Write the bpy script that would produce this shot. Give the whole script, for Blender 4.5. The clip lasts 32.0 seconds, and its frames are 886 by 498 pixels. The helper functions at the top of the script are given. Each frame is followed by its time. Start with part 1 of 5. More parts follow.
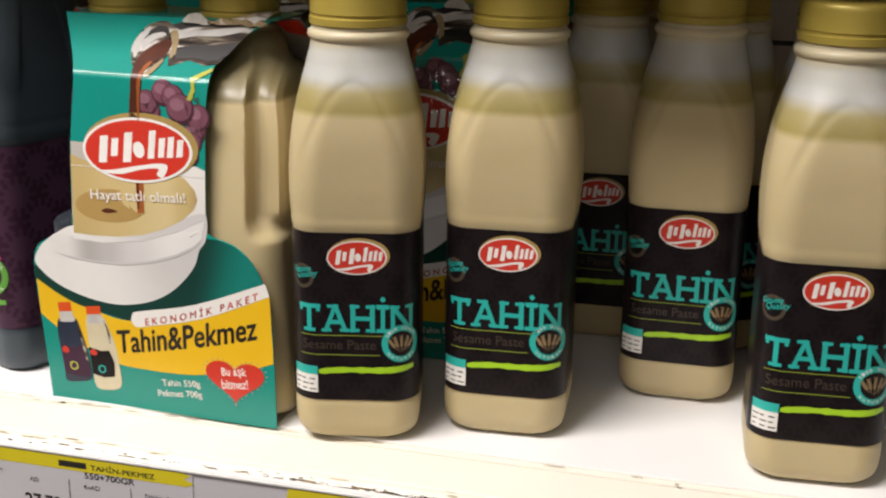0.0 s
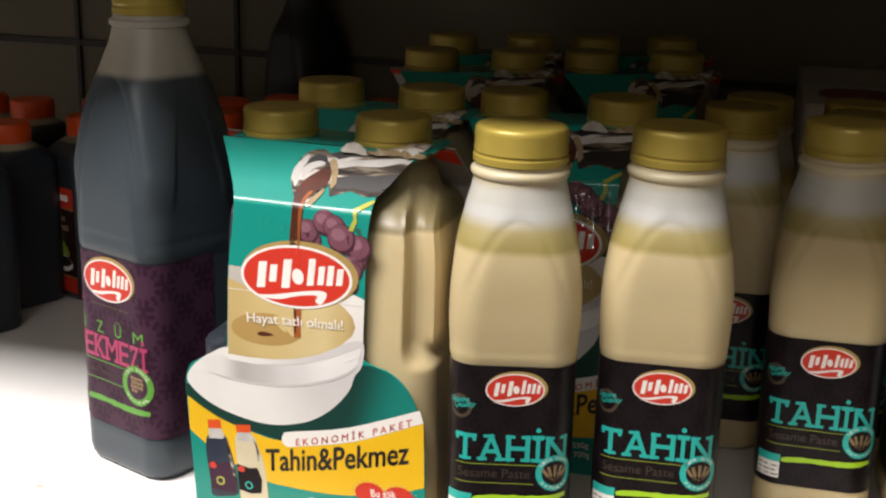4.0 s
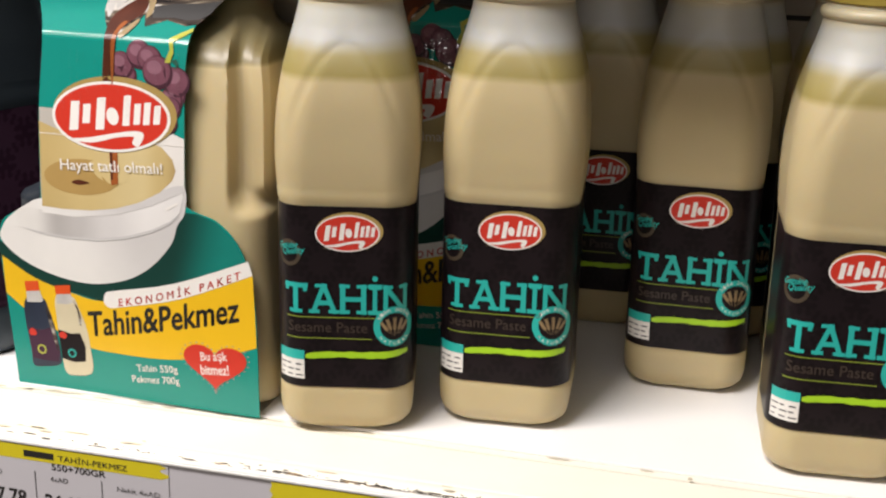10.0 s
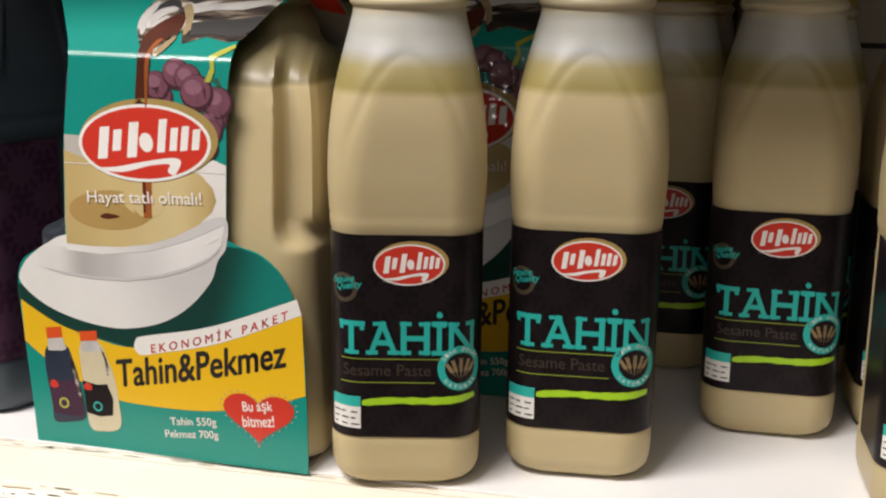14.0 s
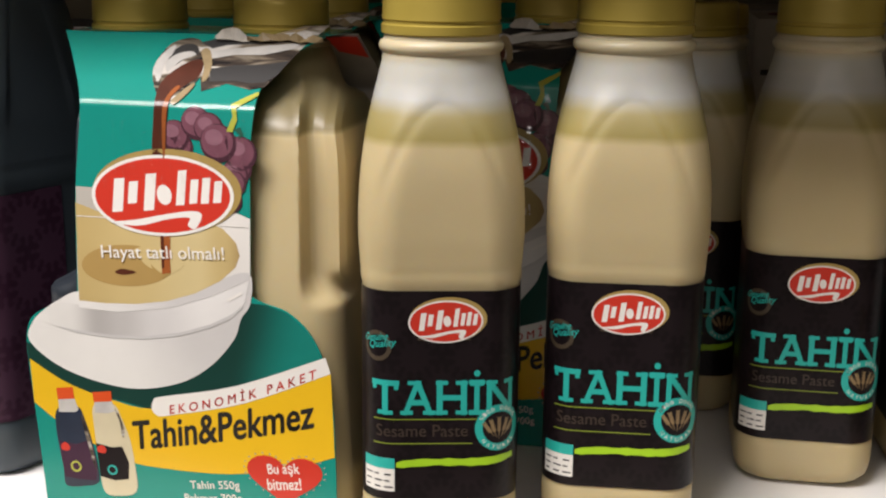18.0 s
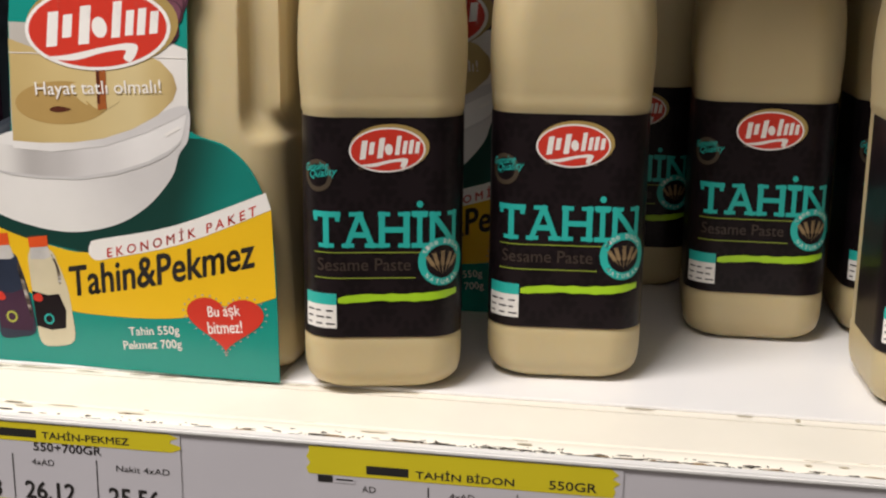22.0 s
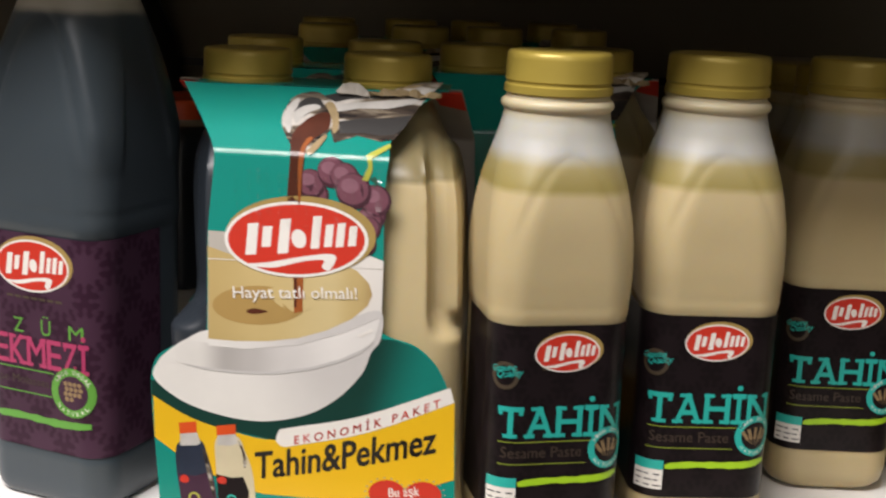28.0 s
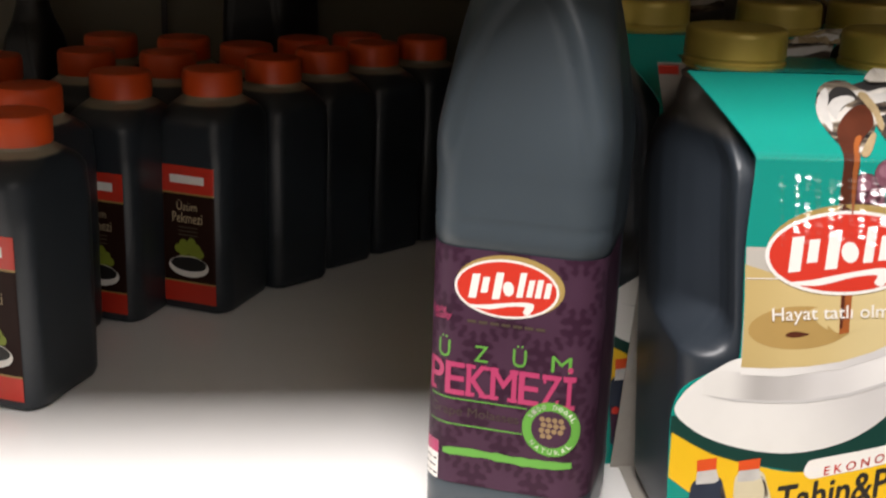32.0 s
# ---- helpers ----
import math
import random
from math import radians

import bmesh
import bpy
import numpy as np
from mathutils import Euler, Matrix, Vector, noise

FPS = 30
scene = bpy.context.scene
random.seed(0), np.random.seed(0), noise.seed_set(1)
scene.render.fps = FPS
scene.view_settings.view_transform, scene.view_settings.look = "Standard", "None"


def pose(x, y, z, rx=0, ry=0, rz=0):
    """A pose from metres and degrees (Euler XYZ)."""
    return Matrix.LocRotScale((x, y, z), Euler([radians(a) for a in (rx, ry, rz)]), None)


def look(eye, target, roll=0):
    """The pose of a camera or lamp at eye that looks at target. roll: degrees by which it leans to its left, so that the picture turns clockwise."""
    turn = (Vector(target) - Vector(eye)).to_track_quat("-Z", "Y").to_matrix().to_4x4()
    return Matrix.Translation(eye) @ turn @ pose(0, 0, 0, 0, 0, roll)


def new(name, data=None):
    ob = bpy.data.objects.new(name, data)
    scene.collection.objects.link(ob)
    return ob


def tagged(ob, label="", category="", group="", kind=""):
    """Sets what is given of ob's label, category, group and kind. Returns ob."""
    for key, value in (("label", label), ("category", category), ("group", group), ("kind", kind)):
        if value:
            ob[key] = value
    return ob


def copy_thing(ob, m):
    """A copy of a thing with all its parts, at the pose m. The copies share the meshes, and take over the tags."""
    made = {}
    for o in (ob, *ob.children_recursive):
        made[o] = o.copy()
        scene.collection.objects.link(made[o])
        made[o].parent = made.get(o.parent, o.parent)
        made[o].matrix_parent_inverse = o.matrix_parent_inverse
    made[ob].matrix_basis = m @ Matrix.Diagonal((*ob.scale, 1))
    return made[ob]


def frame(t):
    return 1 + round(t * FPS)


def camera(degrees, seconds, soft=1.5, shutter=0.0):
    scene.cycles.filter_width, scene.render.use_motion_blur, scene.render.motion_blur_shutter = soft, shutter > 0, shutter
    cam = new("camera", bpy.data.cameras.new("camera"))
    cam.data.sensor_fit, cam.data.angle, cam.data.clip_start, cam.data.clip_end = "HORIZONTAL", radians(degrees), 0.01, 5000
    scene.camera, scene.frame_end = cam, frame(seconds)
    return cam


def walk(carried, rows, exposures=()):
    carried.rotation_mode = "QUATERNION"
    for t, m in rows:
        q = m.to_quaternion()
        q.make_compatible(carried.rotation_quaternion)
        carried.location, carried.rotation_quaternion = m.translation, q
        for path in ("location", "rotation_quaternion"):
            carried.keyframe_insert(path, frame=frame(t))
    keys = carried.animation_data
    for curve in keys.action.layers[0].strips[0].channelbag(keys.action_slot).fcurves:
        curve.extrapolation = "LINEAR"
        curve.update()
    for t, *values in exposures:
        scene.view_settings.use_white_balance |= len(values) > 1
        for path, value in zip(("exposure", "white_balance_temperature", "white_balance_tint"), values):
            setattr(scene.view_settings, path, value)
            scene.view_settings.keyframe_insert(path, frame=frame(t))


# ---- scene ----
cam = camera(39.2, 32.0, soft=2.2, shutter=0.5)
PATH = [
    (0, (0.3386, -0.4779, 0.2513), (0.1755, 0.0708, 0.0716), 0.73),
    (0.5, (0.3275, -0.4821, 0.2529), (0.1634, 0.0666, 0.0740), 0.65),
    (1, (0.3064, -0.4912, 0.2557), (0.1526, 0.0610, 0.0782), 1.08),
    (1.5, (0.2860, -0.5007, 0.2623), (0.1402, 0.0536, 0.0847), 1.59),
    (2, (0.2863, -0.5006, 0.2726), (0.1420, 0.0539, 0.0946), 1.65),
    (2.5, (0.2937, -0.4953, 0.2784), (0.1432, 0.0583, 0.1024), 1.66),
    (3, (0.2983, -0.4972, 0.2843), (0.1334, 0.0538, 0.1134), 1.44),
    (3.5, (0.2910, -0.4976, 0.2870), (0.1181, 0.0527, 0.1217), 2.01),
    (4, (0.2753, -0.4953, 0.2966), (0.1061, 0.0559, 0.1305), 1.51),
    (4.5, (0.2651, -0.4882, 0.2965), (0.0965, 0.0628, 0.1291), 1.21),
    (6.5, (0.2692, -0.4906, 0.3068), (0.0921, 0.0559, 0.1337), 0.98),
    (7, (0.2732, -0.4928, 0.3033), (0.0948, 0.0556, 0.1378), 0.74),
    (7.5, (0.2769, -0.4828, 0.2998), (0.1087, 0.0684, 0.1328), 1.15),
    (8, (0.2874, -0.4633, 0.2867), (0.1300, 0.0906, 0.1185), 1.27),
    (8.5, (0.2992, -0.4492, 0.2593), (0.1457, 0.1048, 0.0877), 1.44),
    (9, (0.3088, -0.4526, 0.2397), (0.1577, 0.1004, 0.0625), 1.65),
    (9.5, (0.3172, -0.4531, 0.2320), (0.1661, 0.0986, 0.0511), 1.61),
    (10, (0.3228, -0.4477, 0.2316), (0.1688, 0.1033, 0.0509), 1.41),
    (10.5, (0.3180, -0.4358, 0.2321), (0.1643, 0.1156, 0.0524), 1.39),
    (11, (0.3179, -0.4330, 0.2235), (0.1615, 0.1183, 0.0458), 1.06),
    (11.5, (0.3191, -0.4340, 0.2063), (0.1605, 0.1190, 0.0357), 0.42),
    (12, (0.3052, -0.4331, 0.1925), (0.1499, 0.1232, 0.0301), 0.69),
    (12.5, (0.2927, -0.4370, 0.1923), (0.1399, 0.1222, 0.0376), 1.03),
    (13, (0.2833, -0.4289, 0.1953), (0.1338, 0.1327, 0.0462), 0.99),
    (13.5, (0.2832, -0.4194, 0.1968), (0.1330, 0.1427, 0.0502), 0.75),
    (14, (0.2806, -0.4175, 0.2027), (0.1323, 0.1452, 0.0561), 0.75),
    (14.5, (0.2759, -0.4168, 0.2044), (0.1292, 0.1462, 0.0578), 0.90),
    (16.5, (0.2554, -0.4050, 0.2138), (0.1187, 0.1602, 0.0658), 0.66),
    (17, (0.2541, -0.4040, 0.2151), (0.1185, 0.1617, 0.0680), 0.50),
    (17.5, (0.2501, -0.4031, 0.2147), (0.1183, 0.1638, 0.0691), 0.52),
    (18, (0.2473, -0.4030, 0.2143), (0.1198, 0.1656, 0.0711), 0.52),
    (18.5, (0.2448, -0.4036, 0.2189), (0.1216, 0.1655, 0.0741), 0.61),
    (19, (0.2471, -0.4063, 0.2172), (0.1245, 0.1640, 0.0769), 0.63),
    (19.5, (0.2494, -0.4065, 0.2192), (0.1278, 0.1638, 0.0781), 0.54),
    (20, (0.2472, -0.4055, 0.2047), (0.1305, 0.1663, 0.0653), 0.91),
    (20.5, (0.2523, -0.4103, 0.1883), (0.1371, 0.1609, 0.0450), 0.66),
    (21, (0.2589, -0.4126, 0.1645), (0.1447, 0.1590, 0.0223), 0.30),
    (21.5, (0.2599, -0.4096, 0.1566), (0.1465, 0.1616, 0.0124), 0.48),
    (22, (0.2583, -0.4068, 0.1575), (0.1453, 0.1642, 0.0117), 0.64),
    (22.5, (0.2548, -0.4064, 0.1618), (0.1439, 0.1645, 0.0142), 0.69),
    (23, (0.2544, -0.4044, 0.1615), (0.1419, 0.1667, 0.0162), 0.61),
    (23.5, (0.2544, -0.4035, 0.1648), (0.1399, 0.1673, 0.0197), 0.55),
    (24, (0.2520, -0.4053, 0.1691), (0.1393, 0.1657, 0.0234), 0.61),
    (24.5, (0.2500, -0.4107, 0.1716), (0.1378, 0.1602, 0.0252), 0.76),
    (26.5, (0.2168, -0.4325, 0.1919), (0.1277, 0.1426, 0.0457), 1.88),
    (27, (0.1900, -0.4380, 0.2068), (0.1202, 0.1388, 0.0573), 1.96),
    (27.5, (0.1624, -0.4484, 0.2194), (0.1128, 0.1332, 0.0806), 1.99),
    (28, (0.1327, -0.4604, 0.2280), (0.1027, 0.1244, 0.0975), 2.36),
    (28.5, (0.0927, -0.4625, 0.2413), (0.0811, 0.1218, 0.1051), 3.66),
    (29, (0.0769, -0.4518, 0.2530), (0.0507, 0.1284, 0.1022), 3.63),
    (29.5, (0.0475, -0.4298, 0.2602), (-0.0129, 0.1432, 0.0927), 3.32),
    (30, (-0.0211, -0.4282, 0.2701), (-0.0659, 0.1439, 0.0947), 2.27),
    (30.5, (-0.0665, -0.4230, 0.2709), (-0.0762, 0.1507, 0.0952), 2.04),
    (31, (-0.0882, -0.4112, 0.2615), (-0.0723, 0.1624, 0.0861), 2.44),
    (31.5, (-0.1085, -0.3989, 0.2545), (-0.0682, 0.1743, 0.0817), 2.49),
    (32, (-0.1199, -0.3868, 0.2499), (-0.0696, 0.1826, 0.0678), 2.18),
]
EXPOSURES = [(0, -0.12), (2, -0.14), (3, 0.0), (4, 0.1), (7.5, 0.15), (9, 0.2), (10, 0.0), (11, -0.15), (12, -0.27), (14, -0.25), (17, -0.11), (19, -0.08), (20, -0.05), (21, -0.12), (22, -0.28), (24, -0.32), (27, -0.18), (28, -0.15), (30, 0.06), (32, 0.14)]
walk(cam, [(t, look(eye, target, roll)) for t, eye, target, roll in PATH], EXPOSURES)

# ---- light: unseen overhead lamps in the shop aisle, a key and an added fill ----
world = bpy.data.worlds.new("shop_air")
scene.world = world
world.use_nodes = True
world.node_tree.nodes["Background"].inputs[0].default_value = (1.0, 0.93, 0.82, 1)
world.node_tree.nodes["Background"].inputs[1].default_value = 0.005


def overhead_light(x, y, z, length, width, power):
    data = bpy.data.lights.new("overhead_lamp", "AREA")
    data.shape, data.size, data.size_y, data.energy = "RECTANGLE", length, width, power
    data.color = (1.0, 0.942, 0.925)
    ob = new("ceiling_tube_light", data)
    ob.matrix_world = pose(x, y, z, 0, 0, 0)
    return ob


overhead_light(-0.52, -0.78, 1.60, 1.2, 0.40, 72)
# weak frontal fill, added to lift the deeper bottles; no fixture stands for it
overhead_light(0.50, -2.20, 1.60, 1.2, 0.30, 13)


# ---- materials ----
def mat(name, color, rough=0.5, metal=0.0, vary=0.06, scale=60.0, bump=0.0, bump_scale=300.0, spec=0.5, sss=0.0, coat=0.0, trans=0.0):
    m = bpy.data.materials.new(name)
    m.use_nodes = True
    nt = m.node_tree
    b = nt.nodes["Principled BSDF"]
    b.inputs["Roughness"].default_value = rough
    b.inputs["Metallic"].default_value = metal
    b.inputs["Specular IOR Level"].default_value = spec
    b.inputs["Coat Weight"].default_value = coat
    b.inputs["Coat Roughness"].default_value = 0.12
    b.inputs["Transmission Weight"].default_value = trans
    if sss:
        b.inputs["Subsurface Weight"].default_value = sss
        b.inputs["Subsurface Radius"].default_value = (0.006, 0.004, 0.002)
        b.inputs["Subsurface Scale"].default_value = 1.0
    tc = nt.nodes.new("ShaderNodeTexCoord")
    n1 = nt.nodes.new("ShaderNodeTexNoise")
    n1.inputs["Scale"].default_value = scale
    n1.inputs["Detail"].default_value = 6
    nt.links.new(tc.outputs["Object"], n1.inputs["Vector"])
    n2 = nt.nodes.new("ShaderNodeTexNoise")
    n2.inputs["Scale"].default_value = scale * 0.13
    nt.links.new(tc.outputs["Object"], n2.inputs["Vector"])
    mixn = nt.nodes.new("ShaderNodeMath")
    mixn.operation = "ADD"
    nt.links.new(n1.outputs["Fac"], mixn.inputs[0])
    nt.links.new(n2.outputs["Fac"], mixn.inputs[1])
    ramp = nt.nodes.new("ShaderNodeMapRange")
    ramp.inputs["From Min"].default_value = 0.6
    ramp.inputs["From Max"].default_value = 1.4
    ramp.inputs["To Min"].default_value = 1 - vary
    ramp.inputs["To Max"].default_value = 1 + vary
    nt.links.new(mixn.outputs[0], ramp.inputs["Value"])
    mul = nt.nodes.new("ShaderNodeMix")
    mul.data_type, mul.blend_type = "RGBA", "MULTIPLY"
    mul.inputs["Factor"].default_value = 1
    mul.inputs["A"].default_value = (*color, 1)
    nt.links.new(ramp.outputs["Result"], mul.inputs["B"])
    nt.links.new(mul.outputs["Result"], b.inputs["Base Color"])
    if bump:
        n3 = nt.nodes.new("ShaderNodeTexNoise")
        n3.inputs["Scale"].default_value = bump_scale
        n3.inputs["Detail"].default_value = 4
        nt.links.new(tc.outputs["Object"], n3.inputs["Vector"])
        bm_ = nt.nodes.new("ShaderNodeBump")
        bm_.inputs["Strength"].default_value = bump
        bm_.inputs["Distance"].default_value = 0.001
        nt.links.new(n3.outputs["Fac"], bm_.inputs["Height"])
        nt.links.new(bm_.outputs["Normal"], b.inputs["Normal"])
    return m


def banded(name, stops, rough, wobble, sss=0.0, spec=0.5):
    """Milky plastic in colour bands by height, mostly after what fills the bottle: stops of (height in m, colour)."""
    m = mat(name, stops[0][1], rough=rough, vary=0.05, scale=40, bump=0.08, bump_scale=90, sss=sss, spec=spec)
    nt = m.node_tree
    b = nt.nodes["Principled BSDF"]
    tc = nt.nodes.new("ShaderNodeTexCoord")
    sep = nt.nodes.new("ShaderNodeSeparateXYZ")
    nt.links.new(tc.outputs["Object"], sep.inputs[0])
    nz = nt.nodes.new("ShaderNodeTexNoise")
    nz.inputs["Scale"].default_value = 55
    nt.links.new(tc.outputs["Object"], nz.inputs["Vector"])
    sc = nt.nodes.new("ShaderNodeMath")
    sc.operation = "MULTIPLY_ADD"
    sc.inputs[1].default_value = wobble
    nt.links.new(nz.outputs["Fac"], sc.inputs[0])
    nt.links.new(sep.outputs["Z"], sc.inputs[2])
    mr = nt.nodes.new("ShaderNodeMapRange")
    mr.inputs["From Min"].default_value = 0.0
    mr.inputs["From Max"].default_value = 0.26
    nt.links.new(sc.outputs[0], mr.inputs["Value"])
    ramp = nt.nodes.new("ShaderNodeValToRGB")
    el = ramp.color_ramp.elements
    el[0].position, el[0].color = stops[0][0] / 0.26, (*stops[0][1], 1)
    el[1].position, el[1].color = stops[-1][0] / 0.26, (*stops[-1][1], 1)
    for h, c in stops[1:-1]:
        e = el.new(h / 0.26)
        e.color = (*c, 1)
    nt.links.new(mr.outputs["Result"], ramp.inputs["Fac"])
    mulnode = [n for n in nt.nodes if n.bl_idname == "ShaderNodeMix"][0]
    nt.links.new(ramp.outputs["Color"], mulnode.inputs["A"])
    return m


def damask(name, base, light, rough, size, amount):
    """Printed label paper with a faint ornament in diagonal repeats."""
    m = mat(name, base, rough=rough, vary=0.10, scale=120, bump=0.03, spec=0.16)
    nt = m.node_tree
    tc = nt.nodes.new("ShaderNodeTexCoord")
    sep = nt.nodes.new("ShaderNodeSeparateXYZ")
    nt.links.new(tc.outputs["UV"], sep.inputs[0])

    def math_(op, a, b_=None):
        nd = nt.nodes.new("ShaderNodeMath")
        nd.operation = op
        for i, v in enumerate((a, b_)):
            if v is None:
                continue
            if isinstance(v, (int, float)):
                nd.inputs[i].default_value = v
            else:
                nt.links.new(v, nd.inputs[i])
        return nd.outputs[0]

    def flower(shift_):
        """Round medallions with twelve petals, one to a cell."""
        fx = math_("MULTIPLY", math_("SUBTRACT", math_("FRACT", math_("ADD", math_("DIVIDE", sep.outputs["X"], size), 20 + shift_)), 0.5), size)
        fz = math_("MULTIPLY", math_("SUBTRACT", math_("FRACT", math_("ADD", math_("DIVIDE", sep.outputs["Y"], size * 1.12), 20 + shift_)), 0.5), size * 1.12)
        far = math_("DIVIDE", math_("SQRT", math_("ADD", math_("MULTIPLY", fx, fx), math_("MULTIPLY", fz, fz))), size * 0.36)
        petal = math_("MULTIPLY", math_("COSINE", math_("MULTIPLY", math_("ARCTAN2", fz, fx), 12)), 0.20)
        inner = math_("MULTIPLY", math_("COSINE", math_("MULTIPLY", far, 11)), 0.13)
        return math_("ADD", math_("SUBTRACT", math_("ADD", 1.0, petal), far), inner)

    tot = math_("MAXIMUM", flower(0.0), flower(0.5))
    mr = nt.nodes.new("ShaderNodeMapRange")
    mr.inputs["From Min"].default_value = -0.05
    mr.inputs["From Max"].default_value = 0.22
    mr.inputs["To Max"].default_value = amount
    nt.links.new(tot, mr.inputs["Value"])
    mx = nt.nodes.new("ShaderNodeMix")
    mx.data_type = "RGBA"
    mx.inputs["A"].default_value = (*base, 1)
    mx.inputs["B"].default_value = (*light, 1)
    nt.links.new(mr.outputs["Result"], mx.inputs["Factor"])
    mulnode = [n for n in nt.nodes if n.bl_idname == "ShaderNodeMix"][0]
    nt.links.new(mx.outputs["Result"], mulnode.inputs["A"])
    return m


def gradient(name, first, second, start, end, rough=0.32):
    """Printed tone that runs from one ink to another between two places (x, z) on the card."""
    m = mat(name, first, rough=rough, vary=0.05, scale=60, coat=0.12)
    nt = m.node_tree
    tc = nt.nodes.new("ShaderNodeTexCoord")
    dot = nt.nodes.new("ShaderNodeVectorMath")
    dot.operation = "DOT_PRODUCT"
    dx, dz = end[0] - start[0], end[1] - start[1]
    q = dx * dx + dz * dz
    dot.inputs[1].default_value = (dx / q, 0, dz / q)
    nt.links.new(tc.outputs["Object"], dot.inputs[0])
    mr = nt.nodes.new("ShaderNodeMapRange")
    mr.interpolation_type = "SMOOTHSTEP"
    k0 = (start[0] * dx + start[1] * dz) / q
    mr.inputs["From Min"].default_value, mr.inputs["From Max"].default_value = k0, k0 + 1
    nt.links.new(dot.outputs["Value"], mr.inputs["Value"])
    mx = nt.nodes.new("ShaderNodeMix")
    mx.data_type = "RGBA"
    mx.inputs["A"].default_value, mx.inputs["B"].default_value = (*first, 1), (*second, 1)
    nt.links.new(mr.outputs["Result"], mx.inputs["Factor"])
    mulnode = [n for n in nt.nodes if n.bl_idname == "ShaderNodeMix"][0]
    nt.links.new(mx.outputs["Result"], mulnode.inputs["A"])
    return m


def tones(name, axis, stops, rough=0.30):
    """Printed picture tones along one axis of the card: stops of (metres, colour)."""
    m = mat(name, stops[0][1], rough=rough, vary=0.05, scale=60, coat=0.12)
    nt = m.node_tree
    tc = nt.nodes.new("ShaderNodeTexCoord")
    sep = nt.nodes.new("ShaderNodeSeparateXYZ")
    nt.links.new(tc.outputs["Object"], sep.inputs[0])
    lo, hi = stops[0][0], stops[-1][0]
    mr = nt.nodes.new("ShaderNodeMapRange")
    mr.inputs["From Min"].default_value, mr.inputs["From Max"].default_value = lo, hi
    nt.links.new(sep.outputs[axis], mr.inputs["Value"])
    ramp = nt.nodes.new("ShaderNodeValToRGB")
    ramp.color_ramp.interpolation = "EASE"
    el = ramp.color_ramp.elements
    el[0].color, el[1].color = (*stops[0][1], 1), (*stops[-1][1], 1)
    for h, c in stops[1:-1]:
        e = el.new((h - lo) / (hi - lo))
        e.color = (*c, 1)
    nt.links.new(mr.outputs["Result"], ramp.inputs["Fac"])
    mulnode = [n for n in nt.nodes if n.bl_idname == "ShaderNodeMix"][0]
    nt.links.new(ramp.outputs["Color"], mulnode.inputs["A"])
    return m


M = {}
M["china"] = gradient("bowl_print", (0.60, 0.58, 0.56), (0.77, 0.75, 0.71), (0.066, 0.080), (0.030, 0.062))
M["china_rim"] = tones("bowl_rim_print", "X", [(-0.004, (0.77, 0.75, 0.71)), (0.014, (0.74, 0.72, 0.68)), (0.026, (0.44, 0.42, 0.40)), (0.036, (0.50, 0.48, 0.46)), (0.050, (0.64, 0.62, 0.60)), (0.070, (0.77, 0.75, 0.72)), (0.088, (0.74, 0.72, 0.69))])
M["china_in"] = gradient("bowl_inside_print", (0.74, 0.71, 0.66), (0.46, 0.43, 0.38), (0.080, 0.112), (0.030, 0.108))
M["latte"] = tones("cream_print", "X", [(0.018, (0.50, 0.37, 0.15)), (0.040, (0.56, 0.43, 0.19)), (0.066, (0.62, 0.50, 0.25)), (0.076, (0.54, 0.41, 0.18)), (0.087, (0.34, 0.22, 0.08))])
M["bottle_cream"] = mat("cream_bottle_print", (0.60, 0.53, 0.36), rough=0.3, vary=0.10, scale=90)
M["navy"] = mat("navy_print", (0.018, 0.026, 0.048), rough=0.3, vary=0.3, scale=90)
M["grape_mid"] = mat("grape_body_print", (0.165, 0.060, 0.085), rough=0.30, vary=0.20, scale=160, coat=0.12)
M["shadow_ink"] = gradient("soft_green_print", (0.003, 0.040, 0.030), (0.004, 0.20, 0.16), (0.080, 0.072), (0.104, 0.066))
# cream from 0.1785 up: the gold cap's colour cast painted onto the neck ring
M["tahini"] = banded("milky_plastic_with_tahini", [(0.0, (0.492, 0.400, 0.220)), (0.1482, (0.522, 0.426, 0.238)), (0.1512, (0.32, 0.26, 0.085)), (0.1588, (0.36, 0.30, 0.13)), (0.1645, (0.46, 0.46, 0.43)), (0.1755, (0.49, 0.48, 0.42)), (0.1785, (0.54, 0.47, 0.31)), (0.25, (0.54, 0.47, 0.31))], 0.40, 0.002, sss=0.30)
M["molasses"] = banded("milky_plastic_with_molasses", [(0.0, (0.046, 0.060, 0.072)), (0.206, (0.044, 0.058, 0.069)), (0.209, (0.38, 0.36, 0.30)), (0.25, (0.44, 0.42, 0.37))], 0.37, 0.002, sss=0.05)
M["pack_molasses"] = banded("small_bottle_with_molasses", [(0.0, (0.022, 0.028, 0.036)), (0.158, (0.020, 0.026, 0.034)), (0.162, (0.10, 0.092, 0.08)), (0.25, (0.30, 0.28, 0.24))], 0.42, 0.002)
M["pack_tahini"] = banded("pack_bottle_with_tahini", [(0.0, (0.492, 0.400, 0.220)), (0.1465, (0.522, 0.426, 0.238)), (0.1478, (0.22, 0.175, 0.075)), (0.160, (0.20, 0.165, 0.085)), (0.25, (0.24, 0.21, 0.14))], 0.40, 0.001, sss=0.30)
M["black_bottle"] = banded("dark_bottle_with_molasses", [(0.0, (0.020, 0.025, 0.031)), (0.1158, (0.020, 0.025, 0.031)), (0.1166, (0.28, 0.25, 0.18)), (0.25, (0.42, 0.38, 0.30))], 0.34, 0.002)
